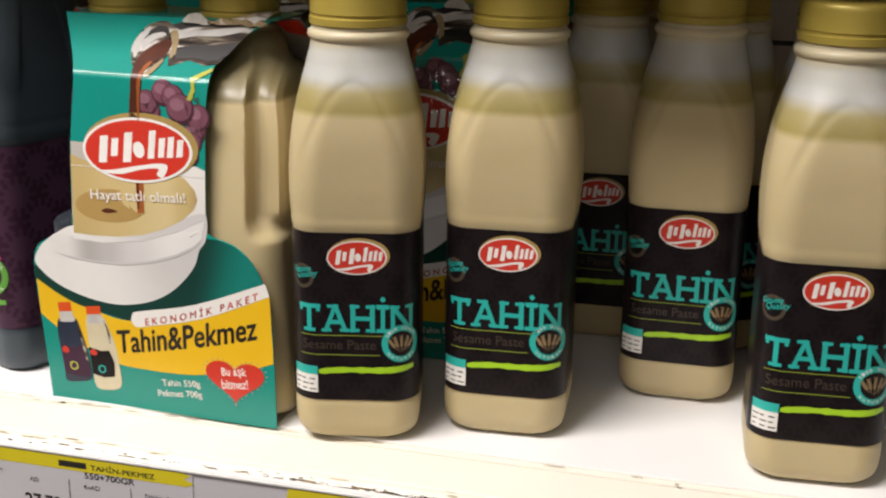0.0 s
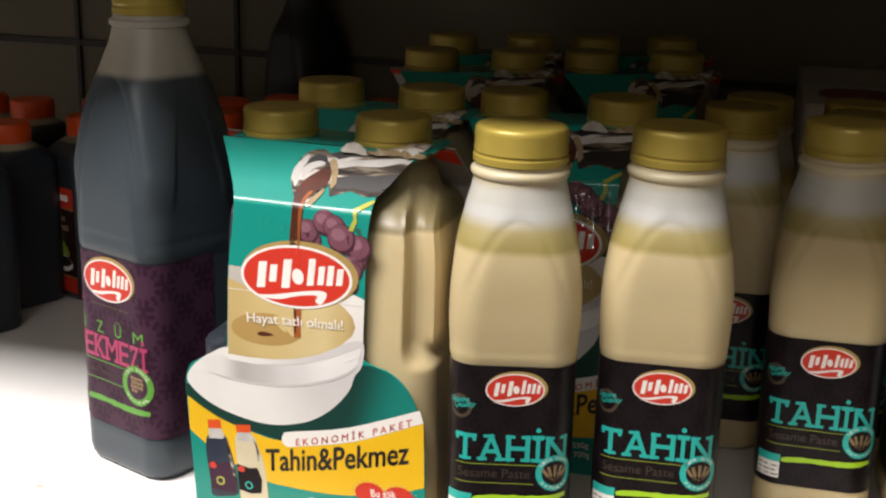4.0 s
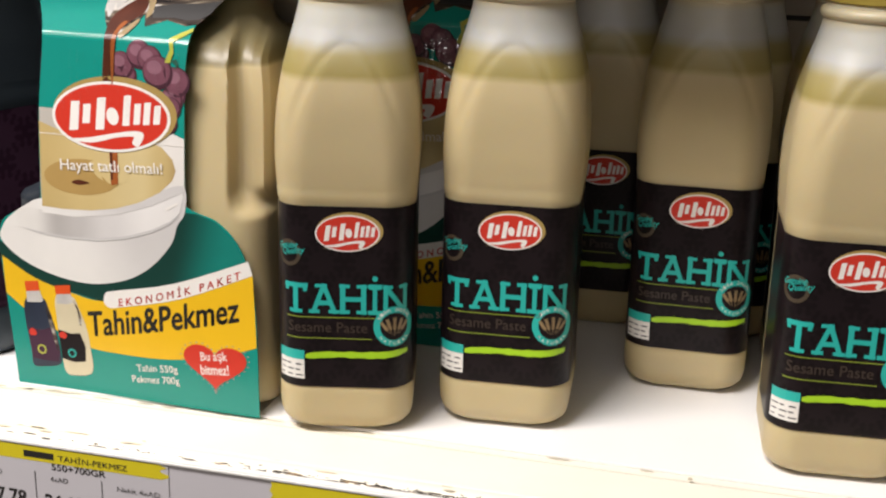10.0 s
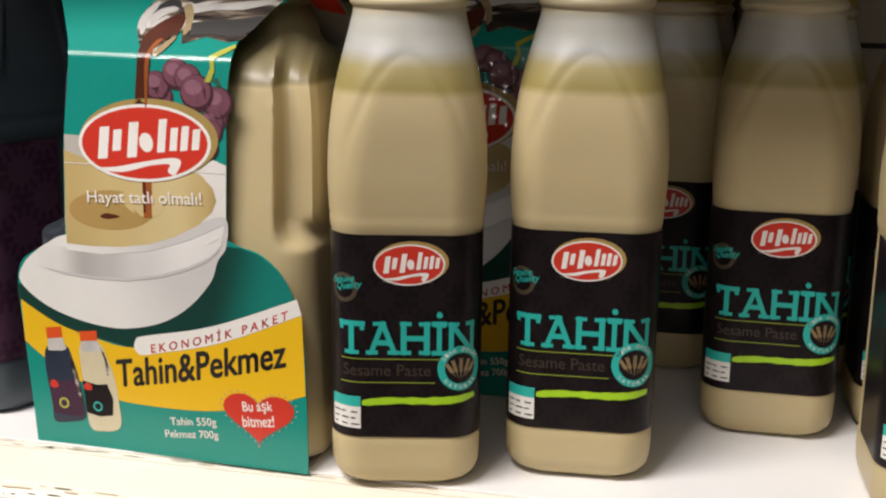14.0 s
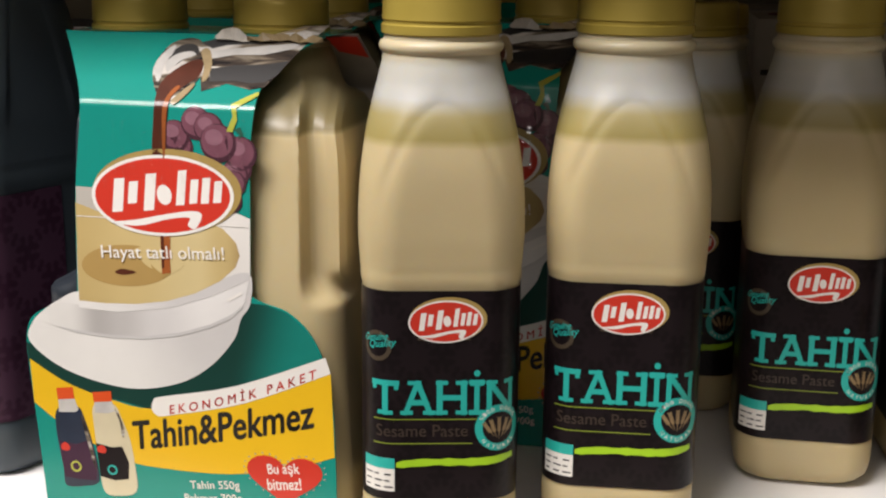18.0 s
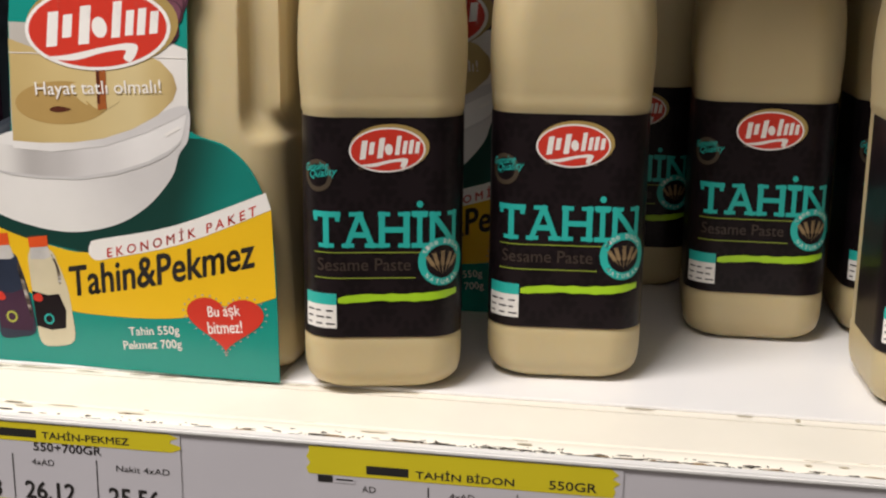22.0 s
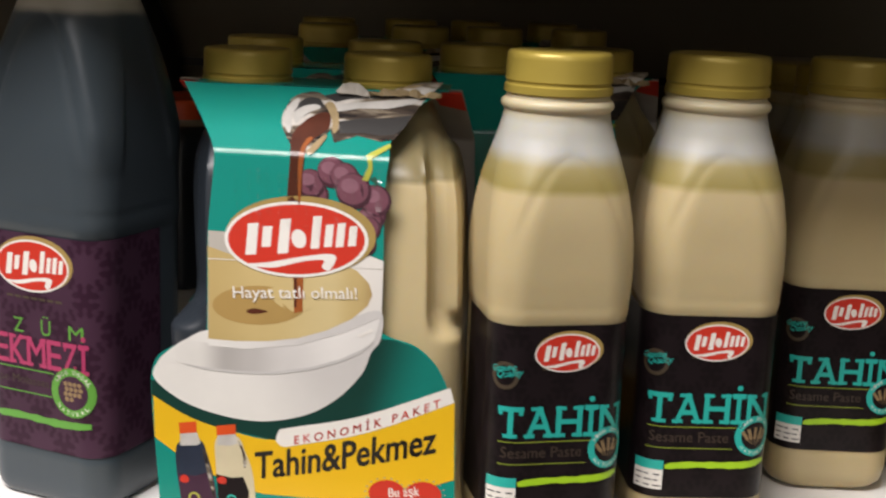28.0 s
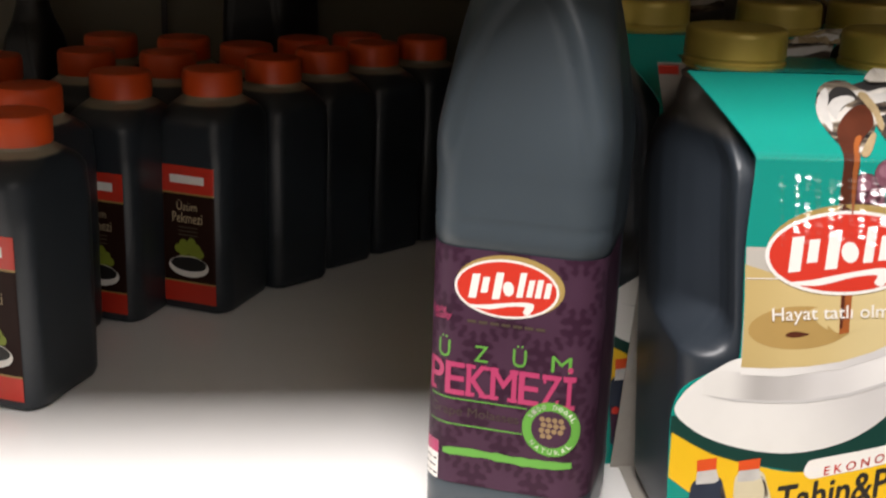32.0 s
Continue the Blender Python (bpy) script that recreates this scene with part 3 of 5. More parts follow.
def seal(parent, fn, cx, cz, r, color, kind, back):
    print_on("seal_disc", [oval(cx, cz, r, r, 36)], back, parent, fn, 5)
    print_on("seal_ring", annulus(cx, cz, r * 0.70, r * 1.02, 36), color, parent, fn, 6)
    bm = bmesh.new()
    top = "%100 DOĞAL"
    for i, ch in enumerate(top):
        if ch == " ":
            continue
        a = radians(150 - 120 * i / (len(top) - 1))
        glyph = words_bm(ch, -r * 0.07, -r * 0.085, r * 0.14, r * 0.17, bold=0.016)
        for v in glyph.verts:
            x, z = v.co.x, v.co.y
            t = a - math.pi / 2
            v.co = (cx + math.cos(a) * r * 0.86 + x * math.cos(t) - z * math.sin(t), cz + math.sin(a) * r * 0.86 + x * math.sin(t) + z * math.cos(t), 0)
        tmp = bpy.data.meshes.new("glyph")
        glyph.to_mesh(tmp)
        glyph.free()
        bm.from_mesh(tmp)
        bpy.data.meshes.remove(tmp)
    ink("seal_lettering", bm, M["white"], parent, fn, 7, 0.01)
    bm = bmesh.new()
    low = "NATURAL"
    for i, ch in enumerate(low):
        a = radians(222 + 96 * i / (len(low) - 1))
        glyph = words_bm(ch, -r * 0.07, -r * 0.085, r * 0.14, r * 0.17, bold=0.016)
        for v in glyph.verts:
            x, z = v.co.x, v.co.y
            t = a + math.pi / 2
            v.co = (cx + math.cos(a) * r * 0.86 + x * math.cos(t) - z * math.sin(t), cz + math.sin(a) * r * 0.86 + x * math.sin(t) + z * math.cos(t), 0)
        tmp = bpy.data.meshes.new("glyph")
        glyph.to_mesh(tmp)
        glyph.free()
        bm.from_mesh(tmp)
        bpy.data.meshes.remove(tmp)
    ink("seal_lettering", bm, M["white"], parent, fn, 7, 0.01)
    if kind == "wheat":
        for i in range(5):
            a = radians(126 - 18 * i)
            bx, bz = cx + (i - 2) * r * 0.10, cz - r * 0.52 + abs(i - 2) * r * 0.06
            dx, dz = math.cos(a), math.sin(a)
            long = r * (0.98 - 0.10 * abs(i - 2))
            print_on("wheat_ear", [oval(bx + dx * long * 0.5, bz + dz * long * 0.5, long * 0.5, r * 0.022, 10, math.degrees(a))], M["wheat"], parent, fn, 6, 0.01)
            grains = []
            for k in range(5):
                f = 0.42 + 0.13 * k
                for side_ in (-1, 1):
                    gx, gz = bx + dx * long * f - dz * side_ * r * 0.045, bz + dz * long * f + dx * side_ * r * 0.045
                    grains.append(oval(gx, gz, r * 0.075, r * 0.034, 8, math.degrees(a) + side_ * 24))
            print_on("wheat_print", grains, M["wheat"], parent, fn, 6.5, 0.01)
    else:
        for i in range(14):
            row, col = divmod(i, 4)
            print_on("seal_grape", [oval(cx + (col - 1.5 + 0.25 * (row % 2)) * r * 0.22, cz + r * 0.36 - row * r * 0.21, r * 0.10, r * 0.10, 10)], M["wheat"], parent, fn, 6, 0.01)


def slab_word(letters, x0, z0, w, h):
    """Slab-serif capitals: built-in font letters with square feet. letters: text with each one's share of the width."""
    total = sum(k for _, k, _ in letters)
    x, polys, glyphs = x0, [], bmesh.new()
    for ch, k, feet in letters:
        cw = w * k / total
        gh = h * (1.30 if ch in "İ" else 1.0)
        g = words_bm(ch, x + cw * 0.06, z0, cw * 0.88, gh, bold=0.014)
        tmp = bpy.data.meshes.new("glyph")
        g.to_mesh(tmp)
        g.free()
        glyphs.from_mesh(tmp)
        bpy.data.meshes.remove(tmp)
        t = h * 0.12
        for fx, fz, fw in feet:
            cx_, cz_ = x + cw * fx, z0 + h * fz
            polys.append(rect(cx_ - cw * fw / 2, cz_ - (t if fz > 0.5 else 0), cx_ + cw * fw / 2, cz_ + (0 if fz > 0.5 else t)))
        x += cw
    return glyphs, polys


TW, TD, TR = 0.0560, 0.0570, 0.0125
TAHIN = [("T", 1.15, [(0.5, 0, 0.5), (0.14, 0.86, 0.14), (0.86, 0.86, 0.14)]), ("A", 1.25, [(0.17, 0, 0.36), (0.83, 0, 0.36), (0.4, 1, 0.4)]),
         ("H", 1.2, [(0.2, 0, 0.36), (0.8, 0, 0.36), (0.2, 1, 0.36), (0.8, 1, 0.36)]), ("İ", 0.62, [(0.5, 0, 0.8), (0.5, 0.97, 0.8)]), ("N", 1.15, [(0.2, 0, 0.36), (0.2, 1, 0.36), (0.8, 1, 0.36)])]
PEKMEZI = [("P", 1, [(0.25, 0, 0.5), (0.2, 1, 0.3)]), ("E", 1, [(0.2, 0, 0.3), (0.2, 1, 0.3)]), ("K", 1.1, [(0.2, 0, 0.4), (0.8, 0, 0.4), (0.2, 1, 0.4), (0.8, 1, 0.36)]),
           ("M", 1.3, [(0.17, 0, 0.34), (0.83, 0, 0.34), (0.15, 1, 0.3), (0.85, 1, 0.3)]), ("E", 1, [(0.2, 0, 0.3), (0.2, 1, 0.3)]), ("Z", 1, [(0.2, 0.86, 0.12), (0.8, 0.14, 0.12)]), ("İ", 0.6, [(0.5, 0, 0.8), (0.5, 0.97, 0.8)])]


def label_wrap(parent, w, d, r, z0, z1, material, reach):
    """The printed sleeve: front, corners and part of the sides, a little proud of the plastic."""
    fn = wrap_on(w, d, r)
    bm = bmesh.new()
    n = 110
    cols = []
    for i in range(n + 1):
        s = -reach + 2 * reach * i / n
        cols.append([bm.verts.new(fn(s, z0 + (z1 - z0) * j / 6, 0.00015)) for j in range(7)])
    for a, b in zip(cols, cols[1:]):
        for j in range(6):
            bm.faces.new((a[j], b[j], b[j + 1], a[j + 1]))
    uv = bm.loops.layers.uv.new("sleeve")
    spot = {v: (-reach + 2 * reach * i / n, z0 + (z1 - z0) * j / 6) for i, col in enumerate(cols) for j, v in enumerate(col)}
    for f in bm.faces:
        for lp in f.loops:
            lp[uv].uv = spot[lp.vert]
    return part("label", bm, material, parent, "", True)


def script_lines(fn, parent, x, z, w, material):
    """Two slanted lines of small script."""
    ink("script_lettering", words_bm("Genuine", x, z, w * 0.80, 0.0026, slant=0.35, bold=0.012, turn=9), material, parent, fn, 2, 0.004)
    ink("script_lettering", words_bm("Quality", x + w * 0.16, z - 0.0030, w * 0.86, 0.0034, slant=0.35, bold=0.012, turn=9), material, parent, fn, 2, 0.004)


def nutrition_box(fn, parent, x0, x1, z0, z1, head):
    print_on("fact_box", [rect(x0, z0, x1, z1)], M["white"], parent, fn, 2)
    print_on("fact_head", [rect(x0, z1 - (z1 - z0) * 0.32, x1, z1)], head, parent, fn, 3)
    polys = []
    for r_ in range(3):
        for c_ in range(3):
            a = x0 + (x1 - x0) * (0.08 + 0.31 * c_)
            b = z0 + (z1 - z0) * (0.10 + 0.19 * r_)
            polys.append(rect(a, b, a + (x1 - x0) * (0.15 + 0.05 * ((r_ + c_) % 3)), b + (z1 - z0) * 0.045))
    print_on("fact_print", polys, M["ink"], parent, fn, 4)


def stroke(fn, parent, x0, x1, z0, z1, thick, material):
    """A brushed underline with uneven edges."""
    top, low = [], []
    rnd = random.Random(3)
    for i in range(17):
        f = i / 16
        x = x0 + (x1 - x0) * f
        z = z0 + (z1 - z0) * f + 0.0004 * math.sin(f * 7)
        t = thick * (0.75 + 0.35 * rnd.random()) * (0.7 if f in (0, 1) else 1)
        top.append((x, z + t / 2))
        low.append((x, z - t / 2))
    print_on("brush_stroke", [top + low[::-1]], material, parent, fn, 3)


def gold_cap(parent, z, rad=0.0208, h=0.0165):
    bm = lathe_bm([(rad * 0.97, z), (rad * 1.01, z + 0.0006), (rad * 1.01, z + h * 0.20), (rad * 0.975, z + h * 0.23), (rad * 0.975, z + h * 0.29), (rad, z + h * 0.32),
                   (rad, z + h * 0.42, 1), (rad * 0.995, z + h * 0.80, 1), (rad * 0.975, z + h * 0.92), (rad * 0.93, z + h * 0.985), (rad * 0.84, z + h), (rad * 0.3, z + h * 0.99)], 72, 0.00022, 72)
    return part("cap", bm, M["gold"], parent, "gold plastic screw cap", True)


TAHIN_RINGS = [(0.0, 0.041, 0.013), (0.0008, 0.0465, 0.0135), (0.0024, 0.0508, 0.0135), (0.0050, 0.0540, 0.013), (0.0085, 0.0556, 0.0128), (0.013, 0.0561, 0.0125), (0.0195, 0.0562, 0.0125), (0.0205, 0.0555, 0.0125), (0.0990, 0.0555, 0.0125), (0.1000, 0.0563, 0.013),
               (0.1030, 0.0568, 0.013), (0.1042, 0.0566, 0.013), (0.1060, 0.0571, 0.0135), (0.115, 0.0581, 0.014), (0.126, 0.0580, 0.015), (0.138, 0.0564, 0.0165), (0.149, 0.0536, 0.018), (0.159, 0.0494, 0.0195), (0.168, 0.0450, 0.021),
               (0.1745, 0.0418, 0.0205), (0.1776, 0.0410, 0.0203), (0.1784, 0.0428, 0.0212), (0.1794, 0.0437, 0.0216), (0.1804, 0.0437, 0.0216), (0.1814, 0.0428, 0.0212), (0.1822, 0.0404, 0.0200), (0.1840, 0.0398, 0.0197)]


def tahin_bottle(m):
    t = thing("tahini_bottle", "milky plastic tahini bottle with gold cap and black label", "bottle", m, "tahini bottles on the shelf")
    part("body", bottle_bm(TAHIN_RINGS, (0.1215, 0.1620, 0.0265), 0.001), M["tahini"], t, "translucent plastic body full of beige tahini", True)
    gold_cap(t, 0.1838)
    lab = label_wrap(t, TW, TD, TR, 0.0210, 0.0985, M["label_black"], 0.062)
    lab["label"] = "glossy black printed label"
    fn = wrap_on(TW + 0.0004, TD + 0.0004, TR)
    logo(lab, fn, 0.0012, 0.0875, 0.0130, 0.0077, 1)
    print_on("tagline", [rect(-0.0085 + i * 0.0032, 0.0808, -0.0062 + i * 0.0032, 0.0818) for i in range(6)], M["dim"], lab, fn, 1)
    print_on("emblem", annulus(-0.0230, 0.0785, 0.0040, 0.0056, 20), M["dim"], lab, fn, 1)
    script_lines(fn, lab, -0.0285, 0.0795, 0.012, M["aqua"])
    word, feet = slab_word(TAHIN, -0.0255, 0.0535, 0.0520, 0.0125)
    ink("title_lettering", word, M["aqua"], lab, fn, 2)
    print_on("title_serif", feet, M["aqua"], lab, fn, 2.5)
    print_on("thin_line", [rect(-0.0245, 0.0515, 0.0130, 0.0519)], M["limethin"], lab, fn, 2)
    ink("subtitle_lettering", words_bm("Sesame Paste", -0.0232, 0.0452, 0.0325, 0.0045), M["brown"], lab, fn, 2)
    print_on("thin_line", [rect(-0.0245, 0.0424, 0.0110, 0.0428)], M["limethin"], lab, fn, 2)
    seal(lab, fn, 0.0205, 0.0483, 0.0085, M["aqua"], "wheat", M["label_black"])
    stroke(fn, lab, -0.0160, 0.0268, 0.0345, 0.0368, 0.0030, M["lime"])
    nutrition_box(fn, lab, -0.0290, -0.0165, 0.0244, 0.0370, M["aqua"])
    return t


MOL_RINGS = [(0.0, 0.048, 0.012), (0.0012, 0.0545, 0.0125), (0.004, 0.0575, 0.0125), (0.008, 0.0588, 0.0125), (0.0225, 0.0592, 0.0125), (0.0235, 0.0585, 0.0125), (0.1175, 0.0585, 0.0125), (0.1185, 0.0596, 0.013),
             (0.1250, 0.0602, 0.013), (0.1268, 0.0597, 0.013), (0.1285, 0.0604, 0.0135), (0.146, 0.0606, 0.015), (0.164, 0.0588, 0.0165), (0.182, 0.0546, 0.018), (0.198, 0.0486, 0.0195), (0.212, 0.0420, 0.020),
             (0.2235, 0.0362, 0.0178), (0.2290, 0.0345, 0.0170), (0.2300, 0.0375, 0.0185), (0.2322, 0.0375, 0.0185), (0.2332, 0.0342, 0.0169), (0.2350, 0.0338, 0.0168)]


def molasses_bottle(m):
    rings = [(z, w + 0.0045 * max(0.0, min(1.0, (0.2235 - z) / 0.0775)) + 0.0030 * math.exp(-((z - 0.205) / 0.022) ** 2), r) for z, w, r in MOL_RINGS]
    t = thing("molasses_bottle", "tall dark grape molasses bottle with gold cap and purple label", "bottle", m)
    part("body", bottle_bm(rings, (0.140, 0.2080, 0.0305), -0.0015, groove=3.0), M["molasses"], t, "milky plastic body full of dark molasses", True)
    gold_cap(t, 0.2348, 0.0176, 0.0175)
    w, d, r = 0.0635, 0.0620, 0.0125
    lab = label_wrap(t, w, d, r, 0.0242, 0.1170, M["label_purple"], 0.066)
    lab["label"] = "purple printed label with damask pattern"
    sleeve = wrap_on(w + 0.0004, d + 0.0004, r)

    def fn(s, z, off):
        return sleeve(s - 0.0035, z, off)

    logo(lab, fn, 0.0012, 0.1035, 0.0190, 0.0110, 1)
    print_on("tagline", [rect(-0.0125 + i * 0.0042, 0.0893, -0.0092 + i * 0.0042, 0.0904) for i in range(7)], M["dim"], lab, fn, 1)
    script_lines(fn, lab, -0.0290, 0.0905, 0.010, M["pink"])
    for i, ch in enumerate("ÜZÜM"):
        ink("spaced_letter", words_bm(ch, -0.0235 + i * 0.0142, 0.0745, 0.0072 if ch == "M" else 0.0050, 0.0085 if ch == "Ü" else 0.0062, bold=0.0), M["green"], lab, fn, 2)
    word, feet = slab_word(PEKMEZI, -0.0285, 0.0605, 0.0570, 0.0125)
    ink("title_lettering", word, M["pink"], lab, fn, 2)
    print_on("title_serif", feet, M["pink"], lab, fn, 2.5)
    print_on("thin_line", [rect(-0.0275, 0.0585, 0.0110, 0.0590)], M["green"], lab, fn, 2)
    ink("subtitle_lettering", words_bm("Grape Molasses", -0.0265, 0.0510, 0.0350, 0.0048), M["brown"], lab, fn, 2)
    print_on("thin_line", [rect(-0.0275, 0.0482, 0.0100, 0.0487)], M["green"], lab, fn, 2)
    seal(lab, fn, 0.0205, 0.0520, 0.0105, M["green"], "grape", M["label_purple"])
    stroke(fn, lab, -0.0200, 0.0288, 0.0372, 0.0380, 0.0034, M["green"])
    nutrition_box(fn, lab, -0.0300, -0.0220, 0.0244, 0.0400, M["pink"])
    return t


# ---- combo pack: two bottles in a die-cut printed card ----
FOLD, RISE, BEND = 0.1585, 0.0275, 0.0016


def card_at(u, v, off):
    """Front card: upright to a rounded fold, then leaning back to the top edge."""
    t = max(0.0, (v - FOLD + BEND) / RISE) if v < FOLD + BEND else (v - FOLD) / RISE
    if FOLD - BEND < v < FOLD + BEND:
        k = (v - FOLD + BEND) / (2 * BEND)
        t = BEND * k * k / RISE
    turn = min(1.0, max(0.0, (v - FOLD + BEND) / (2 * BEND)))
    back = 0.0085 * smooth01((v - 0.080) / 0.130) / smooth01((FOLD - 0.080) / 0.130) if v < FOLD else 0.0085
    y = back + 0.0270 * t
    x = u - (0.247 - u) * y * 2.44
    z = v - (RISE - 0.0230) * t - back * (0.217 - v) * 2.44
    bow = 0.0007 * math.sin(u * 60) * (0.3 + 0.7 * smooth01((v - 0.05) / 0.08)) + 0.0004 * math.sin(u * 41 + v * 55)
    a = turn * 0.867
    return x, y + bow - math.cos(a) * off, z + math.sin(a) * off


def soft_line(pts, n=4):
    """A smooth open line through a few points."""
    out, m = [], len(pts)
    for i in range(m - 1):
        p0, p1, p2, p3 = (Vector(pts[max(0, min(m - 1, i + k - 1))]) for k in range(4))
        for j in range(n):
            t = j / n
            q = 0.5 * (2 * p1 + (p2 - p0) * t + (2 * p0 - 5 * p1 + 4 * p2 - p3) * t * t + (3 * p1 - p0 - 3 * p2 + p3) * t ** 3)
            out.append((q.x, q.y))
    return out + [tuple(pts[-1])]


def card_outline():
    right = [(0.118, 0.0), (0.1175, 0.030), (0.1165, 0.053), (0.1135, 0.068), (0.108, 0.079), (0.100, 0.0860), (0.092, 0.0885), (0.0875, 0.0905), (0.0865, 0.094), (0.0875, 0.121), (0.0885, 0.148), (0.0925, 0.166), (0.103, 0.178), (0.1155, 0.186)]
    left = [(0.0200, 0.186), (0.0225, 0.172), (0.0235, 0.157), (0.0195, 0.126), (0.0185, 0.096), (0.0180, 0.0875), (0.0165, 0.0855), (0.011, 0.0835), (0.0045, 0.0805), (-0.0015, 0.076), (-0.0040, 0.067), (-0.0035, 0.053), (-0.0020, 0.029), (0.0, 0.0)]
    return soft_line(right) + soft_line(left)


def cut_fold(bm):
    for k in range(7):
        bmesh.ops.bisect_plane(bm, geom=list(bm.verts) + list(bm.edges) + list(bm.faces), plane_co=(0, FOLD + BEND * (k - 3) / 3, 0), plane_no=(0, 1, 0), dist=1e-7)


def sheet_bm(poly, fn, thick, step=0.006):
    bm = bmesh.new()
    bm.faces.new([bm.verts.new((x, y, 0)) for x, y in poly])
    bmesh.ops.triangulate(bm, faces=list(bm.faces))
    cut_fold(bm)
    cut_grid(bm, step)
    front = list(bm.faces)
    backs = {}
    for v in list(bm.verts):
        backs[v] = bm.verts.new(fn(v.co.x, v.co.y, -thick))
    edges = [e for e in bm.edges if len(e.link_faces) == 1]
    for v in backs:
        v.co = fn(v.co.x, v.co.y, 0.0)
    for f in front:
        bm.faces.new([backs[v] for v in reversed(f.verts)])
    for e in edges:
        a, b = e.verts
        bm.faces.new((a, b, backs[b], backs[a]))
    bmesh.ops.recalc_face_normals(bm, faces=list(bm.faces))
    return bm


def card_art(card):
    fn = card_at

    def p(name, polys, key, layer, step=0.003):
        print_on(name, polys, M[key], card, fn, layer, step)

    # deep green band and yellow band
    p("green_band", [[(-0.0040, 0.0665), (-0.0038, 0.0590), (0.012, 0.0500), (0.047, 0.0440), (0.085, 0.0510), (0.1150, 0.0640), (0.1128, 0.0690), (0.1080, 0.0785), (0.1000, 0.0855), (0.0925, 0.0880), (0.083, 0.0885), (0.050, 0.062), (0.010, 0.064)]], "shadow_ink", 1)
    yb = soft_line([(-0.0032, 0.0600), (0.012, 0.0515), (0.030, 0.0465), (0.047, 0.0445), (0.080, 0.0500), (0.1160, 0.0640)])
    yb += soft_line([(0.1172, 0.0320), (0.100, 0.0260), (0.076, 0.0215), (0.050, 0.0208), (0.034, 0.0225), (0.012, 0.0320), (-0.0028, 0.0425)])
    p("yellow_band", [yb], "yellow", 2)
    # the bowl
    p("bowl_shadow", [spline([(0.030, 0.0560), (0.060, 0.0560), (0.084, 0.0700), (0.0910, 0.0830), (0.080, 0.0860), (0.050, 0.0700)], 5)], "shadow_ink", 2)
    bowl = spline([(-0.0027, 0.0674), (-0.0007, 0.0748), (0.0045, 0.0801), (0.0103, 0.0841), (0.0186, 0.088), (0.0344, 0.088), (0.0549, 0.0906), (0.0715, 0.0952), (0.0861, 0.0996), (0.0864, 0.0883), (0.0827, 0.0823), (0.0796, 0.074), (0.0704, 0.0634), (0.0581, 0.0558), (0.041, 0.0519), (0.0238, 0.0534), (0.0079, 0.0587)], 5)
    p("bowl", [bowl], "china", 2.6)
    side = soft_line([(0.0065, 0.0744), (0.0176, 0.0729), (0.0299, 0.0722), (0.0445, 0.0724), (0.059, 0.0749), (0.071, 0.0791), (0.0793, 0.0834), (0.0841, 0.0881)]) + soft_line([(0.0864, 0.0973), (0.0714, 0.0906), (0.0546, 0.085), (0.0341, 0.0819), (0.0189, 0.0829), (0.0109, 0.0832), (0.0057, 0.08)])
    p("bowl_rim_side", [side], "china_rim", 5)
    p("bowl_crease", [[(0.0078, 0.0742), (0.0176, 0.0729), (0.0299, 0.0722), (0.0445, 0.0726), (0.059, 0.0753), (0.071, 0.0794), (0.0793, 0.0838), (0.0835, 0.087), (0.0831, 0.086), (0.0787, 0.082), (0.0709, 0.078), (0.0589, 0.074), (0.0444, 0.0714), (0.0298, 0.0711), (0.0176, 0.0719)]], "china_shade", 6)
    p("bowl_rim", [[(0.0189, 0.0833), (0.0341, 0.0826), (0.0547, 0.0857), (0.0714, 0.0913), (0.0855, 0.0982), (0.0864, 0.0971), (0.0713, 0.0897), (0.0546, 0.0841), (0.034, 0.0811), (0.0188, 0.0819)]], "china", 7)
    p("bowl_glint", [[(0.0772, 0.0893), (0.083, 0.0924), (0.0836, 0.0915), (0.0783, 0.0884)]], "white", 8)
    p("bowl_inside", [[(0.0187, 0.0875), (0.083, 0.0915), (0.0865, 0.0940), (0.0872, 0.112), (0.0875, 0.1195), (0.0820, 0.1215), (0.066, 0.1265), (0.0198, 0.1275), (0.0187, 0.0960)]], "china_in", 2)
    p("cream_surface", [[(0.0189, 0.0846), (0.0291, 0.0842), (0.0421, 0.0848), (0.0542, 0.0868), (0.0652, 0.0905), (0.0753, 0.0959), (0.0813, 0.1014), (0.0831, 0.1058), (0.0818, 0.1105), (0.0773, 0.1152), (0.0700, 0.1180), (0.045, 0.1185), (0.030, 0.1180), (0.0193, 0.1215)]], "latte", 3)
    p("cream_swirl", [oval(0.0386, 0.0990, 0.0180, 0.0078, 32, 3)], "latte_dark", 4)
    p("cream_swirl_light", [spline([(0.0419, 0.1053), (0.0485, 0.1071), (0.0556, 0.1048), (0.0612, 0.1011), (0.0553, 0.0972), (0.0481, 0.0988), (0.0439, 0.102)], 5)], "latte", 5)
    p("cream_ripple", [spline([(0.0482, 0.1002), (0.0524, 0.097), (0.056, 0.0977), (0.0545, 0.0962), (0.0509, 0.0959)], 4)], "latte_dark", 6)
    # card crease: only its bright line, painted flat in white
    p("crease", [rect(0.0192, 0.1164, 0.0874, 0.1167)], "white", 7)
    p("drop", [spline([(0.0337, 0.0964), (0.0364, 0.0977), (0.0401, 0.0974), (0.0422, 0.0967), (0.0381, 0.0956), (0.0356, 0.0956)], 4)], "syrup", 6)
